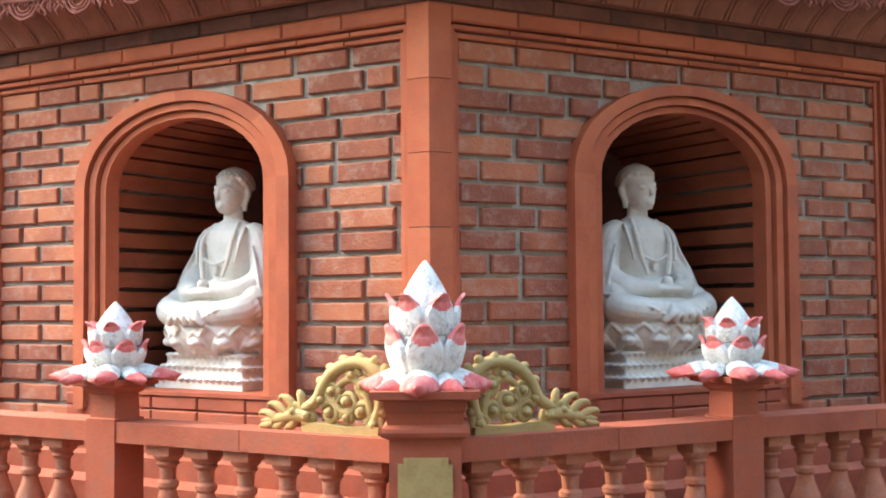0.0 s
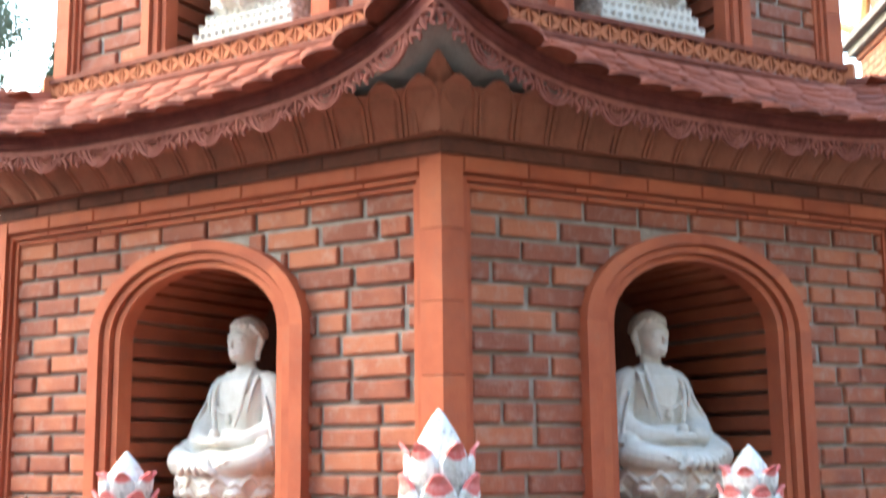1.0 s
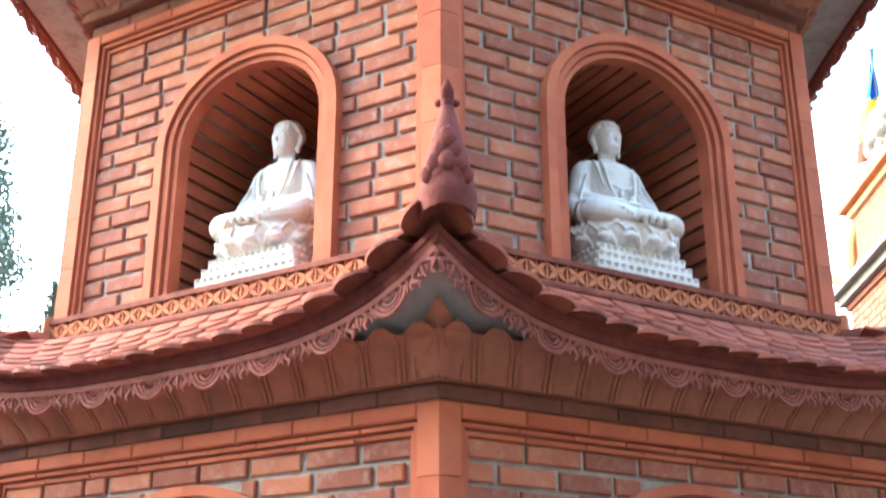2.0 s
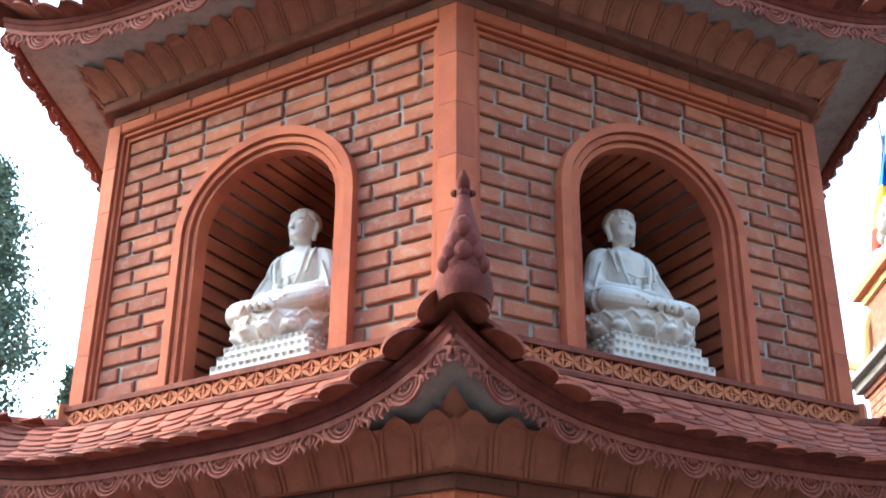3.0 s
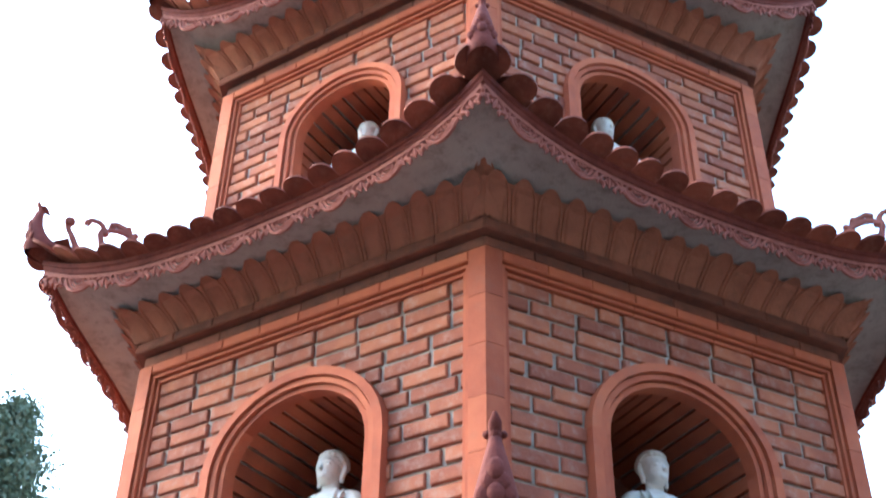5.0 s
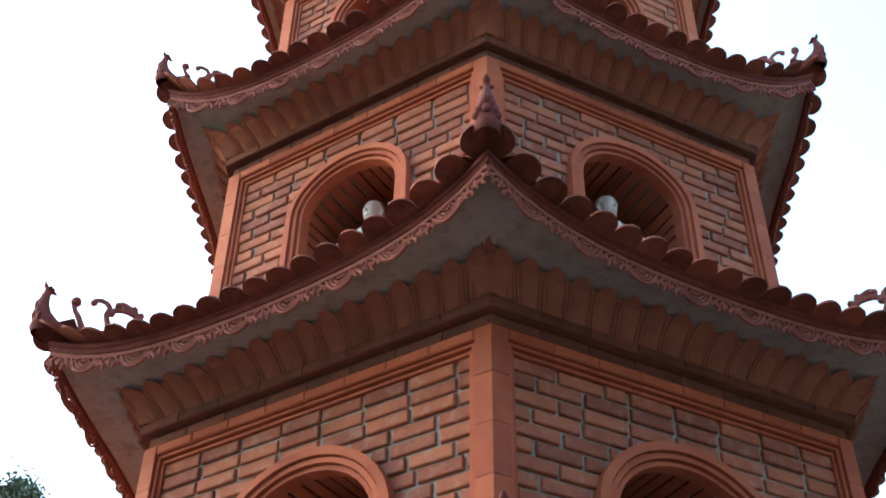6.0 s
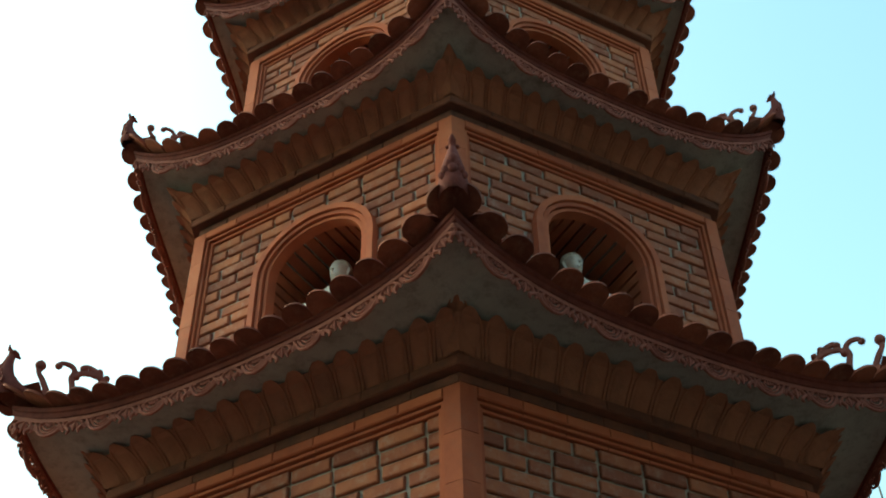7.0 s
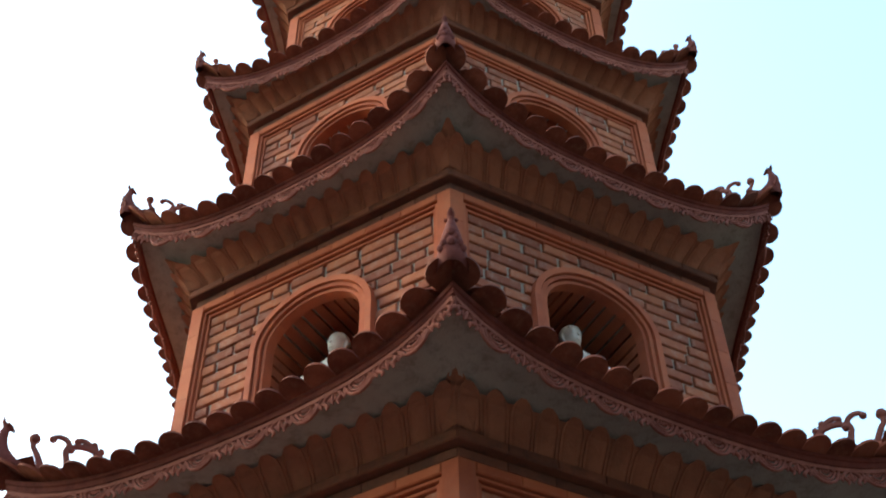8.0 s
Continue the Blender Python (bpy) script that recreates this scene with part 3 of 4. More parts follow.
def hang_pendants(s, rf, faces):
    """Scallops and leaves in turn along an eave."""
    L = s["er"]
    n = 2 * round(L / 0.28) + 1
    kinds = pendant_meshes(L / n)
    for ang in faces:
        m = face_matrix(ang, 0)
        for i in range(n):
            u = -1 + (2 * i + 1) / n
            a, b = eave(s, u - 0.98 / n), eave(s, u + 0.98 / n)
            x = (b - a).normalized()
            y = Vector((0, 0, 1)).cross(x).normalized()
            t = Matrix((x, y, x.cross(y))).transposed().to_4x4()
            stretch = (b - a).length / (1.96 / n) / (L / 2)
            t.translation = (a + b) / 2 + Vector((0, -0.004, -0.006))
            part("pendant", kinds[(i + 1) % 2], rf, "", m @ t @ Matrix.Diagonal((stretch, 1.3, 0.86, 1)))


def fret_mesh(w, h):
    """One openwork panel of the low fret above a roof: four leaves crossing within a square."""
    g = Geo()
    for sx in (-1, 1):
        for sz in (-1, 1):
            o = [(0, 0), (sx * 0.30 * w, sz * 0.10 * h), (sx * 0.5 * w, sz * 0.5 * h), (sx * 0.12 * w, sz * 0.30 * h)]
            if sx * sz < 0:
                o.reverse()
            g.plate(o, -0.009, 0.009)
    g.box(-0.03 * w, 0.03 * w, -0.007, 0.007, -h / 2, h / 2)
    g.box(-0.5 * w, 0.5 * w, -0.006, 0.006, -0.035 * h, 0.035 * h)
    g.box(-0.5 * w, -0.46 * w, -0.008, 0.008, -h / 2, h / 2)
    g.box(0.46 * w, 0.5 * w, -0.008, 0.008, -h / 2, h / 2)
    return g.mesh("fret_panel", FRET, False)


FRET = mat("fret_clay", [(0.38, 0.13, 0.062), (0.46, 0.17, 0.08), (0.42, 0.145, 0.07)], 0.8, 10.0, (0.25, 0.09, 0.06), 0.45, 0.3, 120, vary=0.2)


def fret_band(s, near):
    """The fret round the foot of a storey, between a top rail and a ledge."""
    d, z0 = 0.055, s["foot"] + 0.02
    h = 0.064
    g = Geo()
    g.grid(hex_rows([(0.0, z0 + h), (d - 0.016, z0 + h), (d + 0.016, z0 + h), (d + 0.016, z0 + h + 0.022), (d - 0.005, z0 + h + 0.026), (0.0, z0 + h + 0.024)], s["R"]), True)
    g.grid(hex_rows([(0.0, z0), (d - 0.014, z0 + 0.002), (d + 0.016, z0 - 0.004), (d + 0.03, z0 - 0.014), (d + 0.06, z0 - 0.030), (d + 0.06, z0 - 0.045), (0.0, z0 - 0.045)], s["R"]), True)
    band = part("fret", g.mesh("fret", TILE), pagoda, "pierced terracotta fret above the roof tiles")
    L = s["R"] + 2 * d * math.tan(radians(30))
    n = round(L / 0.083)
    me = fret_mesh(L / n, h)
    for ang in FACES if near else FACES[:2]:
        m = face_matrix(ang, s["R"] * C30 + d, z0 + h / 2)
        for i in range(n):
            part("fret_panel", me, band, "", m @ Matrix.Translation((-L / 2 + (i + 0.5) * L / n, 0, 0)))
    for k in range(6):
        post = Geo().box(-0.024, 0.024, -0.024, 0.024, z0 - 0.03, z0 + h + 0.034)
        part("fret_post", post.mesh("fret_post", FRET), band, "", corner_matrix(k, s["R"] + d / C30))


def corner_horn(s, nxt, k, size, dx=0.0):
    """A hip ridge; at its tip a broad scaled neck that sweeps up to a small crested head, and curling scrolls behind it."""
    m = corner_matrix(k, 0)

    def hip(v):
        p = roof_point(s, nxt, 1.0, v)
        return Vector((0, -math.hypot(p.x, p.y), p.z))
    pts = [hip(v) + Vector((0, 0, 0.02)) for v in (0.06, 0.16, 0.3, 0.5, 0.75, 1.0)]
    ridge = Geo().tube(pts, 0.04, 8, 1.0, (1, 0, 0))
    horn = part("ridge", ridge.mesh("ridge", TILE, True), pagoda, "dark red hip ridge with an upturned scaled horn", m)
    b = hip(0.0) + Vector((dx, -0.045, 0.015))
    # stations of the neck: outward, up, half width across, half depth
    st = [(-0.03, -0.07, 0.080, 0.13), (-0.01, -0.03, 0.088, 0.125), (0.005, 0.0, 0.084, 0.105), (0.035, 0.04, 0.072, 0.072), (0.058, 0.085, 0.060, 0.052), (0.068, 0.13, 0.048, 0.042), (0.070, 0.175, 0.036, 0.034), (0.066, 0.215, 0.026, 0.028), (0.060, 0.245, 0.019, 0.024)]
    rows = [[b + Vector((hx * math.cos(2 * math.pi * j / 20), -y + hy * math.sin(2 * math.pi * j / 20), z)) * size for j in range(20)] for y, z, hx, hy in st]
    part("horn", Geo().grid(rows, True).mesh("horn", HORN, True), horn, "red tapering horn")
    leaf = [(x, z, w, h) for z, w, h, xs in ((0.022, 0.024, 0.030, (-0.052, -0.018, 0.018, 0.052)), (0.055, 0.026, 0.032, (-0.034, 0.0, 0.034)), (0.092, 0.024, 0.032, (-0.019, 0.019)), (0.130, 0.025, 0.036, (0.0,))) for x in xs]
    for x, z, w, h in leaf:
        y = 0.101 if z < 0.05 else 0.107
        g = Geo().ball(b + Vector((x, -y + abs(x) * 0.35, z)) * size, (w * size, 0.012 * size, h * size), 10, 8)
        part("scale", g.mesh("scale", HORN, True), horn)
    g = Geo()
    h = b + Vector((0, -0.052, 0.258)) * size
    g.ball(h, (0.023 * size, 0.034 * size, 0.028 * size), 10, 8)
    g.tube([h + Vector((0, 0.01, -0.004)) * size, h + Vector((0, 0.045, -0.022)) * size], [0.017 * size, 0.009 * size], 8)
    g.tube([h + Vector((0, -0.01, 0.0)) * size, h + Vector((0, -0.034, 0.030)) * size, h + Vector((0, -0.040, 0.062)) * size], [0.020 * size, 0.020 * size, 0.006 * size], 8, 0.6)
    for sgn in (-1, 1):
        g.ball(h + Vector((sgn * 0.026, -0.004, 0.004)) * size, (0.012 * size,) * 3, 8, 6)
    part("horn_head", g.mesh("horn_head", HORN, True), horn)
    if s is STOREYS[0]:
        return
    g = Geo()
    slope, grow = Vector((0, 1, 0.06)).normalized(), 1.2 * size

    def curve(points, radii):
        g.tube(*flowing([b + (slope * q + Vector((0, 0, z + (0.06 if z >= 0 else -0.03)))) * grow for q, z in points], [r * grow for r in radii]), 8, 0.8, (1, 0, 0))

    def knob(q, z, r):
        g.ball(b + (slope * q + Vector((0, 0, z + 0.06))) * grow, (r * grow,) * 3, 8, 6)
    curve([(0.20, -0.02), (0.13, 0.03), (0.10, 0.075), (0.095, 0.11)], [0.020, 0.018, 0.014, 0.018])
    knob(0.097, 0.125, 0.030)
    if size > 0.6:
        curve([(0.31, -0.02), (0.275, 0.04), (0.26, 0.09), (0.27, 0.135), (0.245, 0.165), (0.205, 0.170), (0.185, 0.155)], [0.026, 0.018, 0.016, 0.016, 0.016, 0.015, 0.014])
        knob(0.185, 0.148, 0.021)
        curve([(0.265, 0.11), (0.31, 0.135), (0.36, 0.140), (0.41, 0.125), (0.44, 0.08), (0.45, 0.02), (0.47, -0.02)], [0.016, 0.018, 0.018, 0.020, 0.018, 0.018, 0.026])
        curve([(0.41, 0.14), (0.37, 0.165), (0.33, 0.180), (0.305, 0.165)], [0.020, 0.018, 0.016, 0.015])
        knob(0.31, 0.165, 0.021)
        for q, z, r in ((0.395, 0.165, 0.020), (0.435, 0.135, 0.020), (0.285, 0.105, 0.020), (0.33, 0.0, 0.024), (0.44, 0.01, 0.024)):
            knob(q, z, r)
        o = 0.55
    else:
        curve([(0.30, -0.02), (0.25, 0.04), (0.23, 0.085), (0.26, 0.115)], [0.028, 0.020, 0.018, 0.016])
        knob(0.232, 0.12, 0.026)
        o = 0.33
    curve([(o + 0.10, -0.02), (o + 0.06, 0.02), (o + 0.03, 0.065), (o + 0.045, 0.10), (o + 0.085, 0.105)], [0.024, 0.018, 0.016, 0.015, 0.014])
    curve([(o + 0.035, 0.06), (o, 0.045), (o - 0.015, 0.02)], [0.016, 0.015, 0.014])
    knob(o + 0.09, 0.095, 0.019)
    knob(o - 0.015, 0.018, 0.019)
    part("scroll", g.mesh("scroll", CARVED, True), horn, "curling clay ridge scrolls")


for index, s in enumerate(STOREYS):
    nxt = STOREYS[index + 1] if index + 1 < len(STOREYS) else TOP
    rf = [o for o in pagoda.children if o.name.split(".")[0] == "roof"][index]
    hang_pendants(s, rf, FACES if index < 4 else FACES[:2])
    for k in range(6):
        corner_horn(s, nxt, k, (1.0, 0.78, 0.68, 0.58, 0.54, 0.5)[index], 0.03 if index == 0 and k == 0 else 0.0)
    if index:
        fret_band(s, index == 1)


# ---- the seated statues ----
def statue_mesh(back, plinth=1.0):
    """A seated robed figure on a lotus cushion over a stepped plinth; it faces -y, its trunk set back on the seat."""
    g = Geo()

    def both(points, radii, n=10, flat=1.0, k=4):
        for sgn in (-1, 1):
            g.tube(*flowing([(sgn * x, y, z) for x, y, z in points], radii, k), n, flat)
    for z0, z1, hx, hy in ((0.0, 0.052, 0.235, 0.165), (0.048, 0.098, 0.218, 0.150), (0.094, 0.140, 0.200, 0.136)):
        hx, hy = hx * plinth, hy * plinth
        g.box(-hx, hx, -hy, hy, z0, z1)
        for i in range(14):
            x = -hx + (i + 0.5) * hx / 7
            g.tube([(x, -hy + 0.004, z1 - 0.018), (x, -hy - 0.004, z1 + 0.002)], [0.004, 0.015], 6)
        for i in range(9):
            y = -hy + (i + 0.5) * hy / 4.5
            for sgn in (-1, 1):
                g.tube([(sgn * (hx - 0.004), y, z1 - 0.018), (sgn * (hx + 0.004), y, z1 + 0.002)], [0.004, 0.015], 6)
    bowl = [(0.16, 0.134), (0.20, 0.146), (0.236, 0.170), (0.258, 0.200), (0.268, 0.232), (0.262, 0.248), (0.245, 0.256), (0.18, 0.258)]
    seat = Geo().lathe(bowl, 40)
    g.add([(x, y * 0.80, z) for x, y, z in seat.v], seat.f)

    def on_bowl(a, z, out):
        r = 0.268
        for (r0, z0), (r1, z1) in zip(bowl[:4], bowl[1:5]):
            if z0 <= z <= z1:
                r = r0 + (r1 - r0) * (z - z0) / (z1 - z0)
        return ((r + out) * math.cos(a), (r + out) * math.sin(a) * 0.80, z)
    for i in range(13):
        a = 2 * math.pi * i / 13
        for wide, low, high, t in ((0.225, 0.146, 0.224, 0.0085), (0.135, 0.160, 0.204, 0.0055)):
            pts = [on_bowl(a + wide * q, low + (high - low) * (1 - abs(q) ** 1.6), 0.004) for q in (-1, -0.85, -0.6, -0.35, -0.12, 0, 0.12, 0.35, 0.6, 0.85, 1)]
            g.tube(pts, t, 6)
        g.ball(on_bowl(a, 0.186, -0.004), (0.034, 0.034, 0.020), 10, 8)
        b = a + math.pi / 13
        pts = [on_bowl(b + 0.17 * q, 0.205 + 0.040 * (1 - abs(q) ** 1.4), 0.004) for q in (-1, -0.7, -0.4, -0.12, 0, 0.12, 0.4, 0.7, 1)]
        g.tube(pts, 0.0075, 6)
    for i in range(44):
        a = 2 * math.pi * i / 44
        g.ball((0.252 * math.cos(a), 0.252 * 0.80 * math.sin(a), 0.256), (0.009, 0.009, 0.009), 6, 5)
    # the lap: broad knees, crossed shins and falling folds
    both([(0.06, back - 0.02, 0.300), (0.16, -0.03, 0.322), (0.212, -0.075, 0.312), (0.18, -0.135, 0.300), (0.09, -0.170, 0.290), (-0.03, -0.175, 0.284)], [0.085, 0.080, 0.064, 0.054, 0.046, 0.034], 14)
    both([(0.13, back - 0.02, 0.36), (0.19, back - 0.07, 0.345), (0.215, -0.09, 0.325)], [0.070, 0.058, 0.045], 12)
    g.ball((0, -0.10, 0.290), (0.20, 0.115, 0.055), 20, 12)
    for j in range(6):
        both([(0.262 - 0.012 * j, -0.055 - 0.012 * j, 0.352 - 0.004 * j), (0.225 - 0.028 * j, -0.130 - 0.010 * j, 0.345 - 0.010 * j), (0.13 - 0.022 * j, -0.215 - 0.002 * j, 0.300 - 0.010 * j)], [0.005, 0.009, 0.006], 6)
    for j in range(5):
        x = -0.08 + 0.04 * j
        g.tube(*flowing([(x * 0.4, -0.195, 0.315), (x * 0.8, -0.232, 0.282), (x * 1.15, -0.218, 0.252)], [0.012, 0.015, 0.012]), 7)
    # trunk, shoulders and wide sleeves
    trunk = Geo().lathe([(0.150, 0.27), (0.140, 0.34), (0.124, 0.42), (0.130, 0.50), (0.135, 0.56), (0.122, 0.605), (0.080, 0.635), (0.046, 0.652), (0.044, 0.69)], 26)
    g.add([(x, y * 0.66 + back, z) for x, y, z in trunk.v], trunk.f)
    both([(0.085, back + 0.01, 0.602), (0.137, back + 0.005, 0.572), (0.165, back - 0.005, 0.48), (0.178, back - 0.035, 0.415), (0.135, back - 0.10, 0.378), (0.045, back - 0.165, 0.378)], [0.040, 0.048, 0.050, 0.054, 0.044, 0.022], 14)
    both([(0.180, back - 0.02, 0.43), (0.215, back - 0.03, 0.37), (0.232, -0.03, 0.335)], [0.050, 0.052, 0.040], 12)
    for j in range(5):
        both([(0.150 + 0.012 * j, back - 0.052, 0.545 - 0.03 * j), (0.195 + 0.008 * j, back - 0.070, 0.455 - 0.022 * j), (0.225, back - 0.085 + 0.012 * j, 0.385 - 0.01 * j)], [0.004, 0.009, 0.005], 6)
    # robe edges over the breast
    both([(0.062, back - 0.030, 0.640), (0.080, back - 0.082, 0.575), (0.072, back - 0.098, 0.50), (0.050, back - 0.112, 0.425)], [0.007, 0.010, 0.010, 0.008], 8)
    both([(0.105, back - 0.040, 0.620), (0.112, back - 0.078, 0.560), (0.100, back - 0.094, 0.48)], [0.007, 0.009, 0.007], 6)
    g.tube(*flowing([(-0.065, back - 0.090, 0.50), (0.0, back - 0.102, 0.478), (0.065, back - 0.090, 0.50)], [0.006, 0.008, 0.006]), 6)
    g.ball((0, back - 0.096, 0.455), (0.018, 0.012, 0.022), 8, 6)
    g.ball((0, back - 0.160, 0.372), (0.070, 0.036, 0.018), 12, 8)
    g.ball((0, back - 0.08, 0.36), (0.13, 0.08, 0.06), 16, 10)
    g.ball((0, back - 0.160, 0.400), (0.022, 0.022, 0.022), 10, 8)
    # head
    y0 = back - 0.005
    g.ball((0, y0 - 0.008, 0.748), (0.060, 0.066, 0.082), 22, 16)
    g.ball((0, y0 - 0.030, 0.712), (0.046, 0.044, 0.042), 14, 10)
    g.ball((0, y0 + 0.010, 0.780), (0.068, 0.072, 0.064), 20, 14)
    g.ball((0, y0 + 0.010, 0.836), (0.036, 0.036, 0.022), 12, 10)
    g.tube(*flowing([(0, y0 - 0.066, 0.768), (0, y0 - 0.077, 0.745), (0, y0 - 0.084, 0.728)], [0.005, 0.007, 0.011]), 8)
    g.ball((0, y0 - 0.071, 0.703), (0.020, 0.008, 0.0045), 8, 6)
    g.ball((0, y0 - 0.070, 0.694), (0.015, 0.008, 0.0045), 8, 6)
    both([(0.006, y0 - 0.071, 0.770), (0.026, y0 - 0.066, 0.777), (0.046, y0 - 0.050, 0.768)], [0.004, 0.005, 0.003], 6)
    for sgn in (-1, 1):
        g.ball((sgn * 0.026, y0 - 0.062, 0.755), (0.017, 0.008, 0.006), 8, 6)
        g.tube(*flowing([(sgn * 0.062, y0 + 0.012, 0.775), (sgn * 0.072, y0 + 0.014, 0.75), (sgn * 0.066, y0 + 0.004, 0.71), (sgn * 0.062, y0 + 0.002, 0.682)], [0.010, 0.014, 0.010, 0.012]), 8)
    for i in range(7):
        for j in range(18):
            a, e = 2 * math.pi * (j + 0.5 * (i % 2)) / 18, -0.05 + i * 0.2
            if i < 3 and math.sin(a) < -0.30 - 0.12 * i:
                continue
            g.ball((0.069 * math.cos(e) * math.cos(a), y0 + 0.010 + 0.073 * math.cos(e) * math.sin(a), 0.780 + 0.065 * math.sin(e)), (0.0125, 0.0125, 0.0125), 6, 5)
    me = g.mesh("statue_raw", MARBLE)
    ob = new("statue_raw", me)
    mod = ob.modifiers.new("blend", "REMESH")
    mod.mode, mod.voxel_size, mod.use_smooth_shade = "VOXEL", 0.0038, True
    sm = ob.modifiers.new("soft", "SMOOTH")
    sm.factor, sm.iterations = 0.5, 2
    bpy.context.view_layer.update()
    dg = bpy.context.evaluated_depsgraph_get()
    made = bpy.data.meshes.new_from_object(ob.evaluated_get(dg))
    bpy.data.objects.remove(ob)
    made.name = "statue"
    made.materials.clear()
    made.materials.append(MARBLE)
    return made


SEATED = [statue_mesh(0.02), statue_mesh(0.06, 1.14)]
# size, distance behind the wall face, sideways and turn on either face, height over the sill
PLACES = [(0.935, 0.25, ((0.012, 3), (-0.012, -5)), 0.0), (0.905, 0.19, ((0.035, 0), (0.0, 0)), 0.06), (0.77, 0.16, ((0.0, 4), (0.0, -4)), 0.16)]
for index, (size, back, sides, up) in enumerate(PLACES):
    s = STOREYS[index]
    for f in range(2):
        base = s["sill"] + up
        if index:
            slab = Geo().box(-s["iw"], s["iw"], 0.05, NICHE - 0.05, s["sill"], base)
            part("niche_floor", slab.mesh("niche_floor", PAINT_RED), pagoda, "", face_matrix(FACES[f], s["R"] * C30))
        m = face_matrix(FACES[f], s["R"] * C30, base) @ Matrix.Translation((s["shift"][f] + sides[f][0], back, 0)) @ pose(0, 0, 0, 0, 0, sides[f][1]) @ Matrix.Diagonal((size, size, size, 1))
        thing("statue", "white marble seated robed statue on a lotus plinth in a niche", "statue", m, "niche statues", data=SEATED[min(index, 1)])


# ---- the stepped base and its balustrade ----
g = Geo()
prof = [(-0.3, -0.455), (0.06, -0.455), (0.06, -0.50), (0.10, -0.51), (0.10, -0.575), (0.17, -0.59), (0.17, -0.68), (0.25, -0.70), (0.25, -0.80), (0.31, -0.82), (0.31, -0.98), (0.80, -0.98), (0.80, -1.08), (0.74, -1.10), (0.74, -1.50), (0.82, -1.52), (0.82, -1.6), (-0.3, -1.6)]
g.grid(hex_rows([(d, z + Z0) for d, z in prof], 2.0), True)
part("base", g.mesh("base", PAINT_RED), pagoda, "stepped red-painted masonry base")
s = STOREYS[0]
for f in range(2):
    sill = part("sill", Geo().box(-0.50, 0.50, -0.035, 0.30, s["sill"] - 0.001, s["sill"] + 0.012).mesh("sill", PAINT_RED), pagoda, "red tiled niche sill", face_matrix(FACES[f], s["R"] * C30))
    for r in range(3):
        for i in range(5):
            me = brick_mesh(0.205, 0.044, 0.04 + 0.012 * r, PAINT_RED, "sill_tile")
            part("sill_tile", me, sill, "", Matrix.Translation((-0.416 + i * 0.208, 0.01, s["sill"] - 0.026 - r * 0.047)))

RAIL_R, RAIL_Z = 2.585, Z0 - 0.335      # radius of the rail's corner, height of its top
balustrade = thing("balustrade", "red-painted masonry balustrade with turned balusters round the pagoda base", "balustrade")


def baluster_mesh():
    g = Geo()
    g.box(-0.043, 0.043, -0.043, 0.043, -0.030, 0.0)
    g.lathe([(0.043, -0.030), (0.040, -0.040), (0.030, -0.048), (0.034, -0.056), (0.024, -0.066), (0.022, -0.10), (0.031, -0.108), (0.031, -0.120), (0.023, -0.128), (0.028, -0.15), (0.043, -0.19),
             (0.052, -0.235), (0.050, -0.28), (0.036, -0.34), (0.026, -0.40), (0.034, -0.415), (0.034, -0.43), (0.026, -0.44), (0.040, -0.46), (0.044, -0.475)], 18)
    g.box(-0.045, 0.045, -0.045, 0.045, -0.52, -0.475)
    return g.mesh("baluster", BALUSTER, True)


BALUSTER = mat("faded_red_paint", [(0.29, 0.105, 0.062), (0.38, 0.145, 0.085), (0.34, 0.12, 0.07)], 0.8, 8.0, (0.50, 0.36, 0.28), 0.4, 0.4, 120, vary=0.25)
BAL = baluster_mesh()
apo = RAIL_R * C30
for f, ang in enumerate(FACES):
    m = face_matrix(ang, apo, RAIL_Z)
    h = RAIL_R / 2
    n = 5
    for i in range(n):
        x0, x1 = -h + 0.06 + i * (2 * h - 0.12) / n, -h + 0.06 + (i + 1) * (2 * h - 0.12) / n
        top = Geo().box(x0 + 0.0015, x1 - 0.0015, -0.055, 0.075, -0.058, 0.0)
        part("rail", top.mesh("rail", PAINT_RED), balustrade, "", m)
    low = Geo().box(-h + 0.06, h - 0.06, -0.055, 0.055, -0.65, -0.578)
    part("bottom_rail", low.mesh("bottom_rail", PAINT_RED), balustrade, "", m)
    side = 1.01 - h if ang in (-60, 60, 180) else h - 1.07
    for i in range(17):
        x = -h + 0.10 + (i + 0.35) * 0.143
        if ang in (-120, 0, 120):
            x = -x
        if abs(x - side) < 0.085 or abs(x) > h - 0.10:
            continue
        part("baluster", BAL, balustrade, "", m @ Matrix.Translation((x, 0.005, -0.058)))


def post(m, w, top, stepped):
    """A rail post: shaft and a moulded cap."""
    sh = Geo().box(-w, w, -w, w, -0.65, top - 0.115)
    p = part("post", sh.mesh("post", PAINT_RED), balustrade, "red-painted square rail post", m)
    if stepped:
        rows = [(w * 1.0, -0.118), (w * 1.20, -0.110), (w * 1.24, -0.100), (w * 1.20, -0.090), (w * 1.05, -0.082), (w * 1.06, -0.055), (w * 1.12, -0.048), (w * 1.15, -0.025), (w * 1.50, -0.018), (w * 1.52, 0.0), (0.0, 0.0)]
    else:
        rows = [(w * 1.0, -0.118), (w * 0.86, -0.112), (w * 0.82, -0.045), (w * 1.0, -0.038), (w * 1.08, -0.025), (w * 1.5, -0.018), (w * 1.52, 0.0), (0.0, 0.0)]
    cap = Geo().grid([[(a * r, b * r, top + z) for a, b in ((-1, -1), (1, -1), (1, 1), (-1, 1))] for r, z in rows], True)
    part("cap", cap.mesh("cap", PAINT_RED), p)
    return p


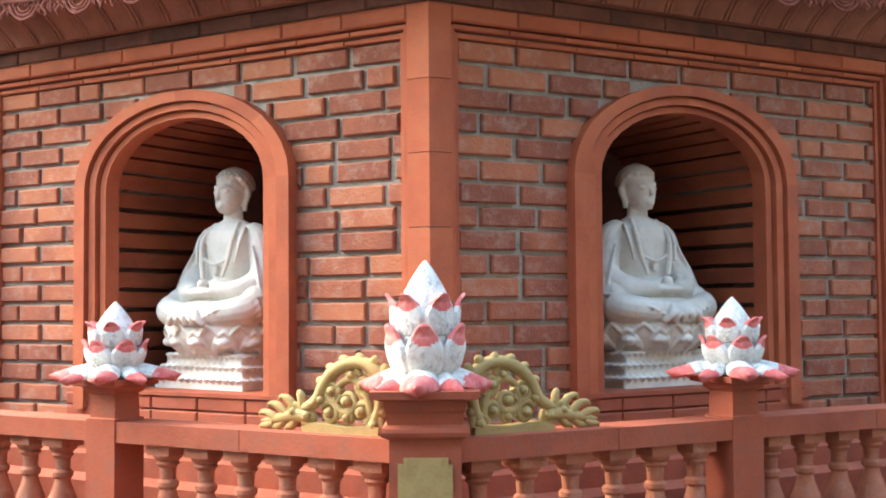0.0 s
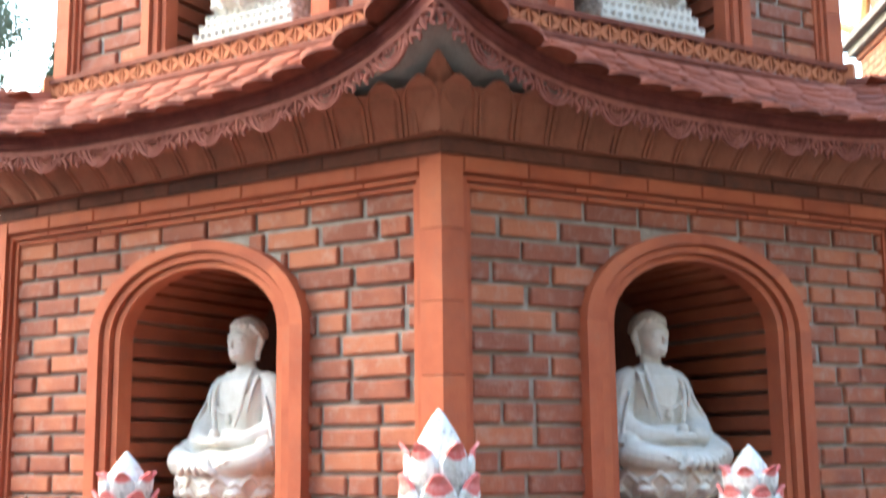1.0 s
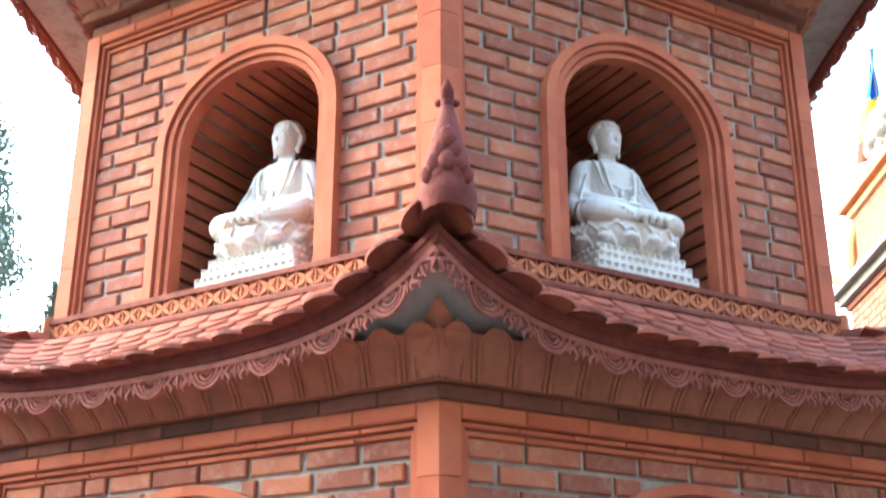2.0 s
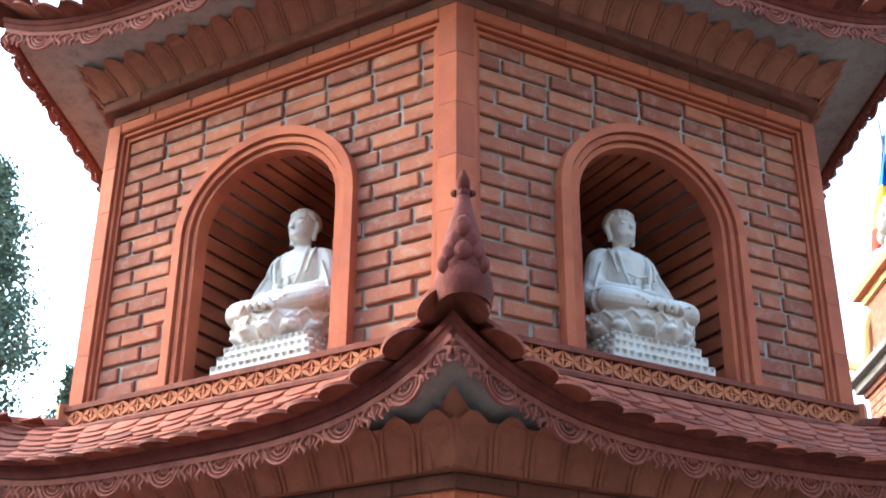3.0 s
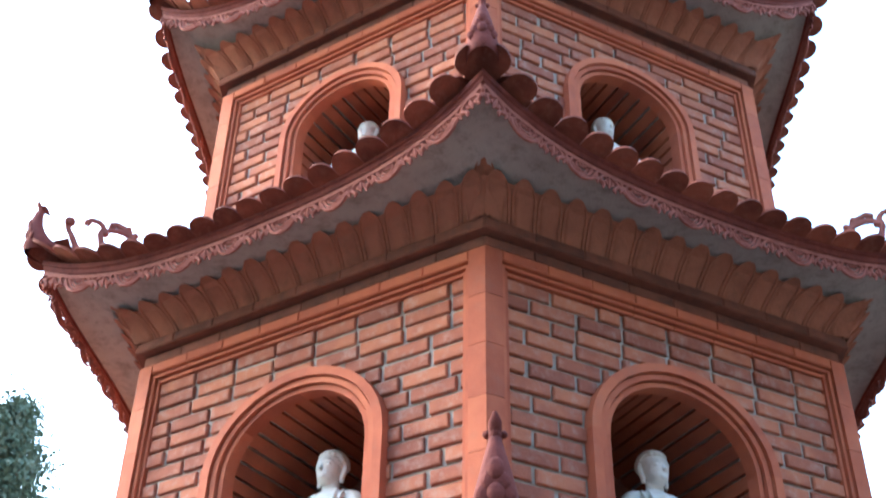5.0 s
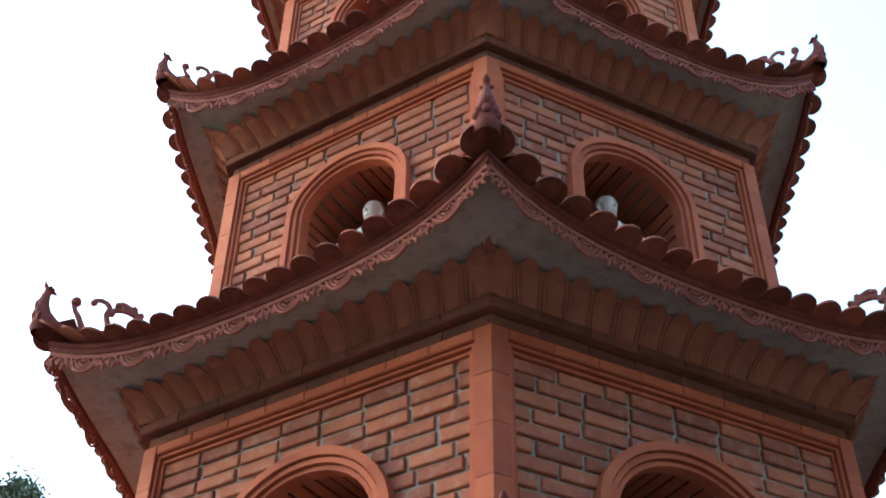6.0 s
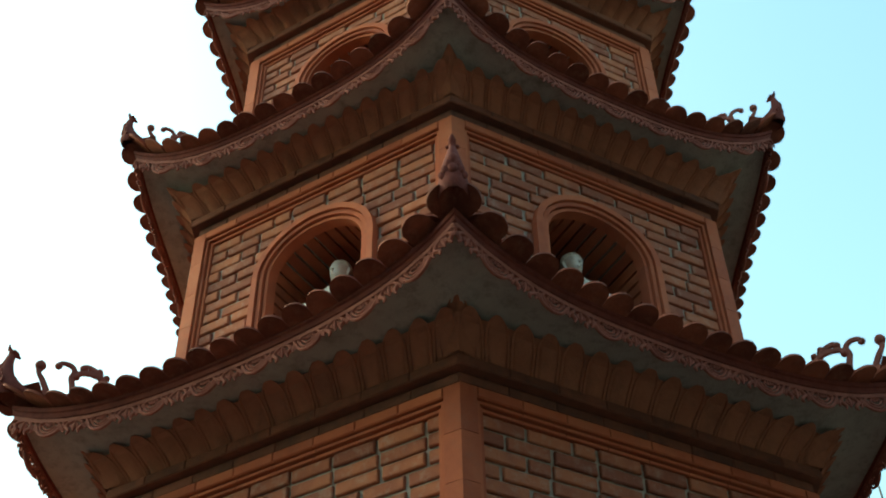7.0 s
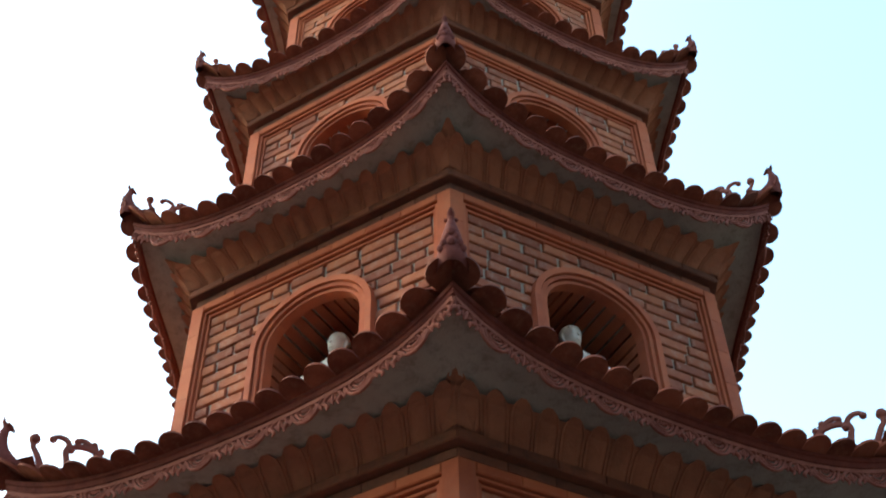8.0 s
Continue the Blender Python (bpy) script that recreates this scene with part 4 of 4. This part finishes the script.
def petal(length, width, lift, thick, curl, pink, name="petal"):
    """A thick pointed petal that starts at the origin and runs along -y; its tip is painted pink."""
    n, q = 24, 14
    rows = []
    for i in range(n + 1):
        t = i / n
        half = width * (0.55 + 0.45 * math.sin(math.pi * min(1, t * 1.05) * 0.62)) * (1.0 if t < 0.6 else max(0.03, 1 - ((t - 0.6) / 0.4) ** 2.4))
        y, z = -length * t, lift * t + curl * t * t
        ring_ = []
        for j in range(q):
            a = 2 * math.pi * j / q
            ring_.append((half * math.cos(a), y - 0.012 * math.sin(a) * (1 if curl < 0 else 0.3), z + thick * math.sin(a) * (1.0 - 0.5 * t) - 0.25 * half * math.cos(a) ** 2))
        rows.append(ring_)
    g = Geo().grid(rows, True)
    g.f.append(tuple(range(n * q, n * q + q)))
    me = g.mesh(name, PETAL_WHITE, True)
    me.materials.append(PETAL_PINK)
    for p in me.polygons:
        t = -p.center.y / length
        if t > pink + 0.05 * math.cos(p.center.x / width * 3):
            p.material_index = 1
    return me


def lobe(w, h, r0, r1):
    """A cupped petal hugging the bud: it stands on z, bellies to -y, and its upper part is pink."""
    n, q = 24, 16
    g = Geo()
    for out in (0.0, -0.010):
        rows = []
        for i in range(n + 1):
            t = i / n
            half = w * math.sqrt(max(0.0, 1 - (abs(t - 0.45) / 0.56) ** 2.1)) * (1.0 if t < 0.55 else 1 - 0.35 * (t - 0.55) / 0.45)
            rows.append([(half * (-1 + 2 * j / q), -(r0 + (r1 - r0) * math.sin(math.pi * min(1, t * 0.75)) + (0.016 if t > 0.8 else 0.0) * (t - 0.8) / 0.2) + out * (1 if 0 < j < q else 0) * (0.6 if i in (0, n) else 1) + 0.5 * (half * (-1 + 2 * j / q)) ** 2 / r1, h * t) for j in range(q + 1)])
        g.grid(rows)
    me = g.mesh("petal", PETAL_WHITE, True)
    me.materials.append(PETAL_PINK)
    for p in me.polygons:
        x, z = p.center.x / w, p.center.z / h
        if z > 0.57 + 0.22 * x * x:
            p.material_index = 1
    return me


def lotus_finial(m, k, spread, turn, tall=1.0):
    """A painted concrete lotus: spreading petals, two rows of cupped petals and a pointed bud."""
    m = m @ Matrix.Diagonal((1, 1, tall, 1))
    t = thing("lotus_finial", "white and pink painted concrete lotus bud, peeling, on a rail post", "finial", m, "lotus finials")
    z = 0.028
    core = Geo().lathe([(0.055 * k, 0.0), (0.07 * k, z), (0.078 * k, z + 0.05 * k), (0.083 * k, z + 0.09 * k), (0.076 * k, z + 0.13 * k), (0.060 * k, z + 0.165 * k), (0.038 * k, z + 0.20 * k), (0.016 * k, z + 0.230 * k), (0.002, z + 0.245 * k)], 20)
    part("bud", core.mesh("bud", PETAL_WHITE, True), t, "peeling white bud")
    a = petal(spread, 0.050 * k, -0.012, 0.024, -0.024, 0.68)
    b = petal(spread * 0.90, 0.034 * k, -0.016, 0.020, -0.028, 0.74)
    for i in range(8):
        part("petal", a if i % 2 else b, t, "", pose(0, 0, 0.036, 0, 0, turn + 45 * i))
    c = lobe(0.047 * k, 0.112 * k, 0.066 * k, 0.092 * k)
    d = lobe(0.039 * k, 0.092 * k, 0.074 * k, 0.080 * k)
    for i in range(6):
        part("petal", c, t, "", pose(0, 0, z - 0.002, 0, 0, turn + 22 + 60 * i))
        part("petal", d, t, "", pose(0, 0, z + 0.082 * k, 0, 0, turn + 52 + 60 * i) @ Matrix.Diagonal((1, 0.99, 1, 1)))


for k in range(6):
    m = corner_matrix(k, RAIL_R, RAIL_Z)
    p = post(m, 0.087, 0.125, True)
    if k == 0:
        o = [(-0.066, -0.60), (0.066, -0.60), (0.066, -0.052), (0.055, -0.052), (0.055, -0.036), (-0.052, -0.036), (-0.052, -0.05), (-0.066, -0.05)]
        part("plaque", Geo().plate(o, -0.094, -0.080).mesh("plaque", GOLD), p, "blank ochre-painted plaque with notched corners")
    lotus_finial(m @ Matrix.Translation((0, 0, 0.125)), 1.0, 0.158, 38 if k == 0 else 22, 1.16)
for ang in FACES:
    sgn = 1 if ang in (-60, 60, 180) else -1
    m = face_matrix(ang, apo, RAIL_Z) @ Matrix.Translation((-sgn * (RAIL_R / 2 - (1.01 if sgn > 0 else 1.07)), 0, 0))
    post(m, 0.058, 0.122, False)
    lotus_finial(m @ Matrix.Translation((0, 0, 0.122)), 0.87, 0.185, 15 if sgn > 0 else -15, 0.93)


def scroll_panel(m, sgn):
    """Ochre openwork scroll on the rail: a humped frame round curls at one end, trailing off in acanthus leaves."""
    g = Geo()

    def c(points, radii, flat=0.9):
        g.tube(*flowing([(sgn * x, 0, z) for x, z in points], [0.82 * r for r in radii]), 10, flat)

    def curl(cx, cz, r, a0, turns, w):
        pts = []
        for i in range(15):
            a = radians(a0 + 360 * turns * i / 14)
            q = r * (1 - 0.7 * i / 14)
            pts.append((cx + q * math.cos(a), cz + q * math.sin(a)))
        c(pts, [w * (1 - 0.25 * i / 14) for i in range(15)])
        g.ball((sgn * cx, -0.006, cz), (w * 1.1, w * 1.2, w * 1.1), 8, 6)
    foot = [(0.0, 0.0), (0.235, 0.0), (0.240, 0.014), (0.20, 0.026), (0.10, 0.018), (0.03, 0.024), (0.0, 0.02)]
    g.plate([(sgn * x, z) for x, z in (foot if sgn > 0 else foot[::-1])], -0.018, 0.018)
    c([(0.03, 0.02), (0.012, 0.06), (0.0, 0.11), (0.012, 0.155), (0.05, 0.180), (0.10, 0.180), (0.145, 0.160), (0.178, 0.125), (0.20, 0.085), (0.235, 0.060)], [0.018, 0.016, 0.020, 0.022, 0.021, 0.021, 0.022, 0.021, 0.020, 0.020])
    c([(0.035, 0.03), (0.04, 0.08), (0.06, 0.125), (0.10, 0.140), (0.135, 0.120)], [0.012, 0.013, 0.014, 0.014, 0.012])
    curl(0.055, 0.125, 0.036, 100, 1.2, 0.012)
    curl(0.105, 0.082, 0.038, 60, -1.3, 0.013)
    curl(0.150, 0.108, 0.030, 200, 1.2, 0.012)
    curl(0.160, 0.050, 0.030, 30, 1.2, 0.012)
    curl(0.060, 0.058, 0.028, 250, -1.2, 0.012)
    curl(0.020, 0.026, 0.026, 0, 1.2, 0.013)
    curl(0.228, 0.040, 0.028, 120, -1.2, 0.014)
    curl(0.090, 0.150, 0.022, 180, -1.2, 0.010)
    curl(0.185, 0.085, 0.022, 90, 1.2, 0.010)
    curl(0.275, 0.050, 0.022, 180, -1.2, 0.010)
    curl(0.105, 0.040, 0.020, 0, 1.2, 0.010)
    for x, z, dx, dz in ((0.000, 0.150, -0.012, 0.030), (0.030, 0.182, -0.016, 0.014), (0.065, 0.190, 0.014, 0.012), (0.110, 0.186, 0.020, 0.008), (0.152, 0.165, 0.020, 0.006), (0.185, 0.130, 0.018, 0.004), (-0.004, 0.100, -0.016, 0.012), (0.005, 0.060, -0.016, -0.006)):
        c([(x, z), (x + dx * 0.6, z + dz * 0.7), (x + dx, z + dz)], [0.018, 0.015, 0.007], 0.8)
    c([(0.225, 0.040), (0.275, 0.040), (0.330, 0.028), (0.385, 0.020)], [0.026, 0.022, 0.017, 0.006], 0.7)
    for x, z, dx, dz in ((0.250, 0.050, 0.010, 0.052), (0.268, 0.048, 0.050, 0.040), (0.300, 0.040, 0.055, 0.028), (0.330, 0.026, 0.055, 0.018), (0.270, 0.030, 0.030, -0.022), (0.310, 0.024, 0.038, -0.018), (0.345, 0.018, 0.040, -0.010)):
        c([(x, z), (x + dx * 0.5, z + dz * 0.8), (x + dx, z + dz), (x + dx + 0.008, z + dz - 0.010)], [0.013, 0.014, 0.008, 0.004], 0.75)
    return thing("scroll_panel", "ochre-painted carved openwork scroll on the rail beside the post", "carving", m, "rail scrolls", data=g.mesh("scroll_panel", GOLD, True))


for f, sgn in ((0, 1), (1, -1)):
    scroll_panel(face_matrix(FACES[f], apo, RAIL_Z) @ Matrix.Translation((-sgn * (RAIL_R / 2 - 0.135), 0.01, 0.0)) @ Matrix.Diagonal((1.02, 1.2, 1.0, 1)), sgn)


# ---- round the yard: trees, the neighbouring shrine, the flag ----
def tree(x, y, height, r, seed, low, name="tree", label="tall narrow evergreen tree with dense small leaves", sparse=1.0):
    rnd = random.Random(seed)
    t = thing(name, label, "tree", pose(x, y, 0), "yard trees")
    g = Geo().tube([(0, 0, 0), (0.05, 0, height * 0.35), (-0.04, 0.03, height * 0.7), (0, 0, height * 0.97)], [0.16, 0.12, 0.07, 0.015], 10)
    tips = []
    for i in range(46):
        z = low + (height - low) * (i / 46) ** 0.9
        a = i * 2.4 + rnd.uniform(-0.4, 0.4)
        w = r * (1 - ((z - low) / (height - low)) ** 1.8 * 0.85) * rnd.uniform(0.7, 1.12)
        e = (w * math.cos(a), w * math.sin(a), z + 0.35 * w + rnd.uniform(0, 0.2))
        g.tube([(0, 0, z - 0.2), (e[0] * 0.5, e[1] * 0.5, z + 0.05), e], [0.03, 0.02, 0.006], 5)
        tips.append(((0, 0, z), e))
    part("trunk", g.mesh("trunk", BARK, True), t, "brown bark")
    leaves = Geo()
    for o, e in tips:
        for j in range(int(1000 * sparse)):
            q = rnd.random() ** 0.6
            c = Vector(o).lerp(Vector(e), q) + Vector((rnd.gauss(0, 0.10), rnd.gauss(0, 0.10), rnd.gauss(0, 0.13))) * r
            d = Vector((rnd.uniform(-1, 1), rnd.uniform(-1, 1), rnd.uniform(-0.6, 1))).normalized()
            w = d.orthogonal().normalized() * rnd.uniform(0.012, 0.024)
            l = rnd.uniform(0.045, 0.085)
            leaves.add([c, c + d * l * 0.5 + w, c + d * l, c + d * l * 0.5 - w], [(0, 1, 2, 3)])
    part("crown", leaves.mesh("crown", LEAF, fix=False), t, "dark green foliage")


tree(-6.0, 7.4, 8.8, 1.12, 3, 4.6)
tree(-5.32, 9.5, 6.95, 0.30, 8, 5.6, "sapling", "slender young tree with thin sprays of leaves", 0.05)

shrine = thing("shrine", "small neighbouring brick shrine with yellow mouldings and a pale carved dome", "shrine", pose(4.86, 4.6, -0.2))


def shrine_block(w, z0, z1, name, material, d=None):
    d = d or w
    part(name, Geo().box(-w, w, -d, d, z0, z1).mesh(name, material), shrine)


shrine_block(0.95, 0.0, 5.62, "body", MORTAR)
rest = Geo()
for c in range(35):
    z = 3.1 + c * 0.073
    for side in range(2):
        for i in range(9):
            a = -0.95 + i * 0.225 - (0.11 if c % 2 else 0)
            b = min(a + 0.21, 0.95)
            a = max(a, -0.95)
            if b > a:
                if side:
                    rest.box(a, b, -0.962, -0.94, z, z + 0.06)
                else:
                    rest.box(-0.962, -0.94, a, b, z, z + 0.06)
tagged(part("brickwork", rest.mesh("brickwork", BRICK, fix=False), shrine), kind="stuff")
for x, y in ((-0.95, -0.95), (0.95, -0.95), (-0.62, -0.97), (-0.97, -0.62)):
    part("yellow_strip", Geo().box(x - 0.045, x + 0.045, y - 0.045, y + 0.045, 2.6, 5.48).mesh("yellow_strip", YELLOW), shrine)
for w, z0, z1, material in ((0.99, 5.48, 5.54, BRICK_DARKENED), (1.05, 5.54, 5.62, GREY_ROOF), (1.12, 5.62, 5.68, GREY_ROOF), (1.00, 5.68, 5.78, BRICK_DARKENED)):
    shrine_block(w, z0, z1, "cornice", material)
shrine_block(0.86, 5.78, 6.50, "upper_body", BRICK)
for w, z0, z1, material in ((0.90, 6.42, 6.49, YELLOW), (0.97, 6.49, 6.56, FRET), (0.92, 6.56, 6.64, YELLOW), (0.86, 6.64, 6.72, PALE)):
    shrine_block(w, z0, z1, "upper_cornice", material)
for sx, sy in ((-1, -1), (1, -1), (-1, 1)):
    g = Geo()
    q = [(1.10, 6.06), (1.15, 6.03), (1.16, 5.96), (1.10, 5.90), (1.04, 5.84), (0.96, 5.80), (0.92, 5.86), (0.90, 6.00), (0.89, 6.16), (0.85, 6.30), (0.78, 6.40)]
    g.tube([(sx * x, sy * x, z) for x, z in q], [0.02, 0.028, 0.034, 0.042, 0.05, 0.055, 0.055, 0.052, 0.05, 0.048, 0.04], 8)
    part("horn", g.mesh("horn", YELLOW, True), shrine, "yellow curled corner horn")
dome = Geo().lathe([(0.70, 6.70), (0.82, 6.84), (0.84, 7.02), (0.72, 7.22), (0.56, 7.32), (0.46, 7.37), (0.54, 7.43), (0.56, 7.52), (0.40, 7.66), (0.22, 7.80), (0.05, 8.2)], 24)
for i in range(22):
    for r in range(4):
        a = 2 * math.pi * (i + 0.5 * (r % 2)) / 22
        q = (0.78, 0.84, 0.83, 0.76)[r]
        dome.ball((q * math.cos(a), q * math.sin(a), 6.80 + 0.125 * r), (0.085, 0.085, 0.085), 8, 6)
part("dome", dome.mesh("dome", PALE, True), shrine, "pale weathered carved lotus dome")

flag = thing("flag", "hanging blue, yellow and red cloth flag on a thin pole", "flag", pose(4.68, 6.5, 1.25))
part("pole", Geo().tube([(0.16, 0, -1.25), (0.16, 0, 7.75)], 0.014, 8).mesh("pole", GREY_ROOF, True), flag, "thin grey metal pole")
for name, v0, v1, material in (("blue_stripe", 0.0, 0.46, FLAG_BLUE), ("yellow_stripe", 0.46, 0.80, FLAG_YELLOW), ("red_stripe", 0.80, 1.0, FLAG_RED)):
    g = Geo()
    for off in (0.0, 0.003):
        g.grid([[(0.15 - 0.34 * v ** 1.3 + q * (0.05 + 0.19 * v) + 0.02 * math.sin(7 * v + 4 * q), off + 0.05 * math.sin(9 * q + 3 * v), 7.55 - 1.38 * v - 0.14 * (1 - q) * v) for q in [j / 8 for j in range(9)]] for v in [v0 + (v1 - v0) * i / 10 for i in range(11)]])
    part(name, g.mesh(name, material, True), flag)
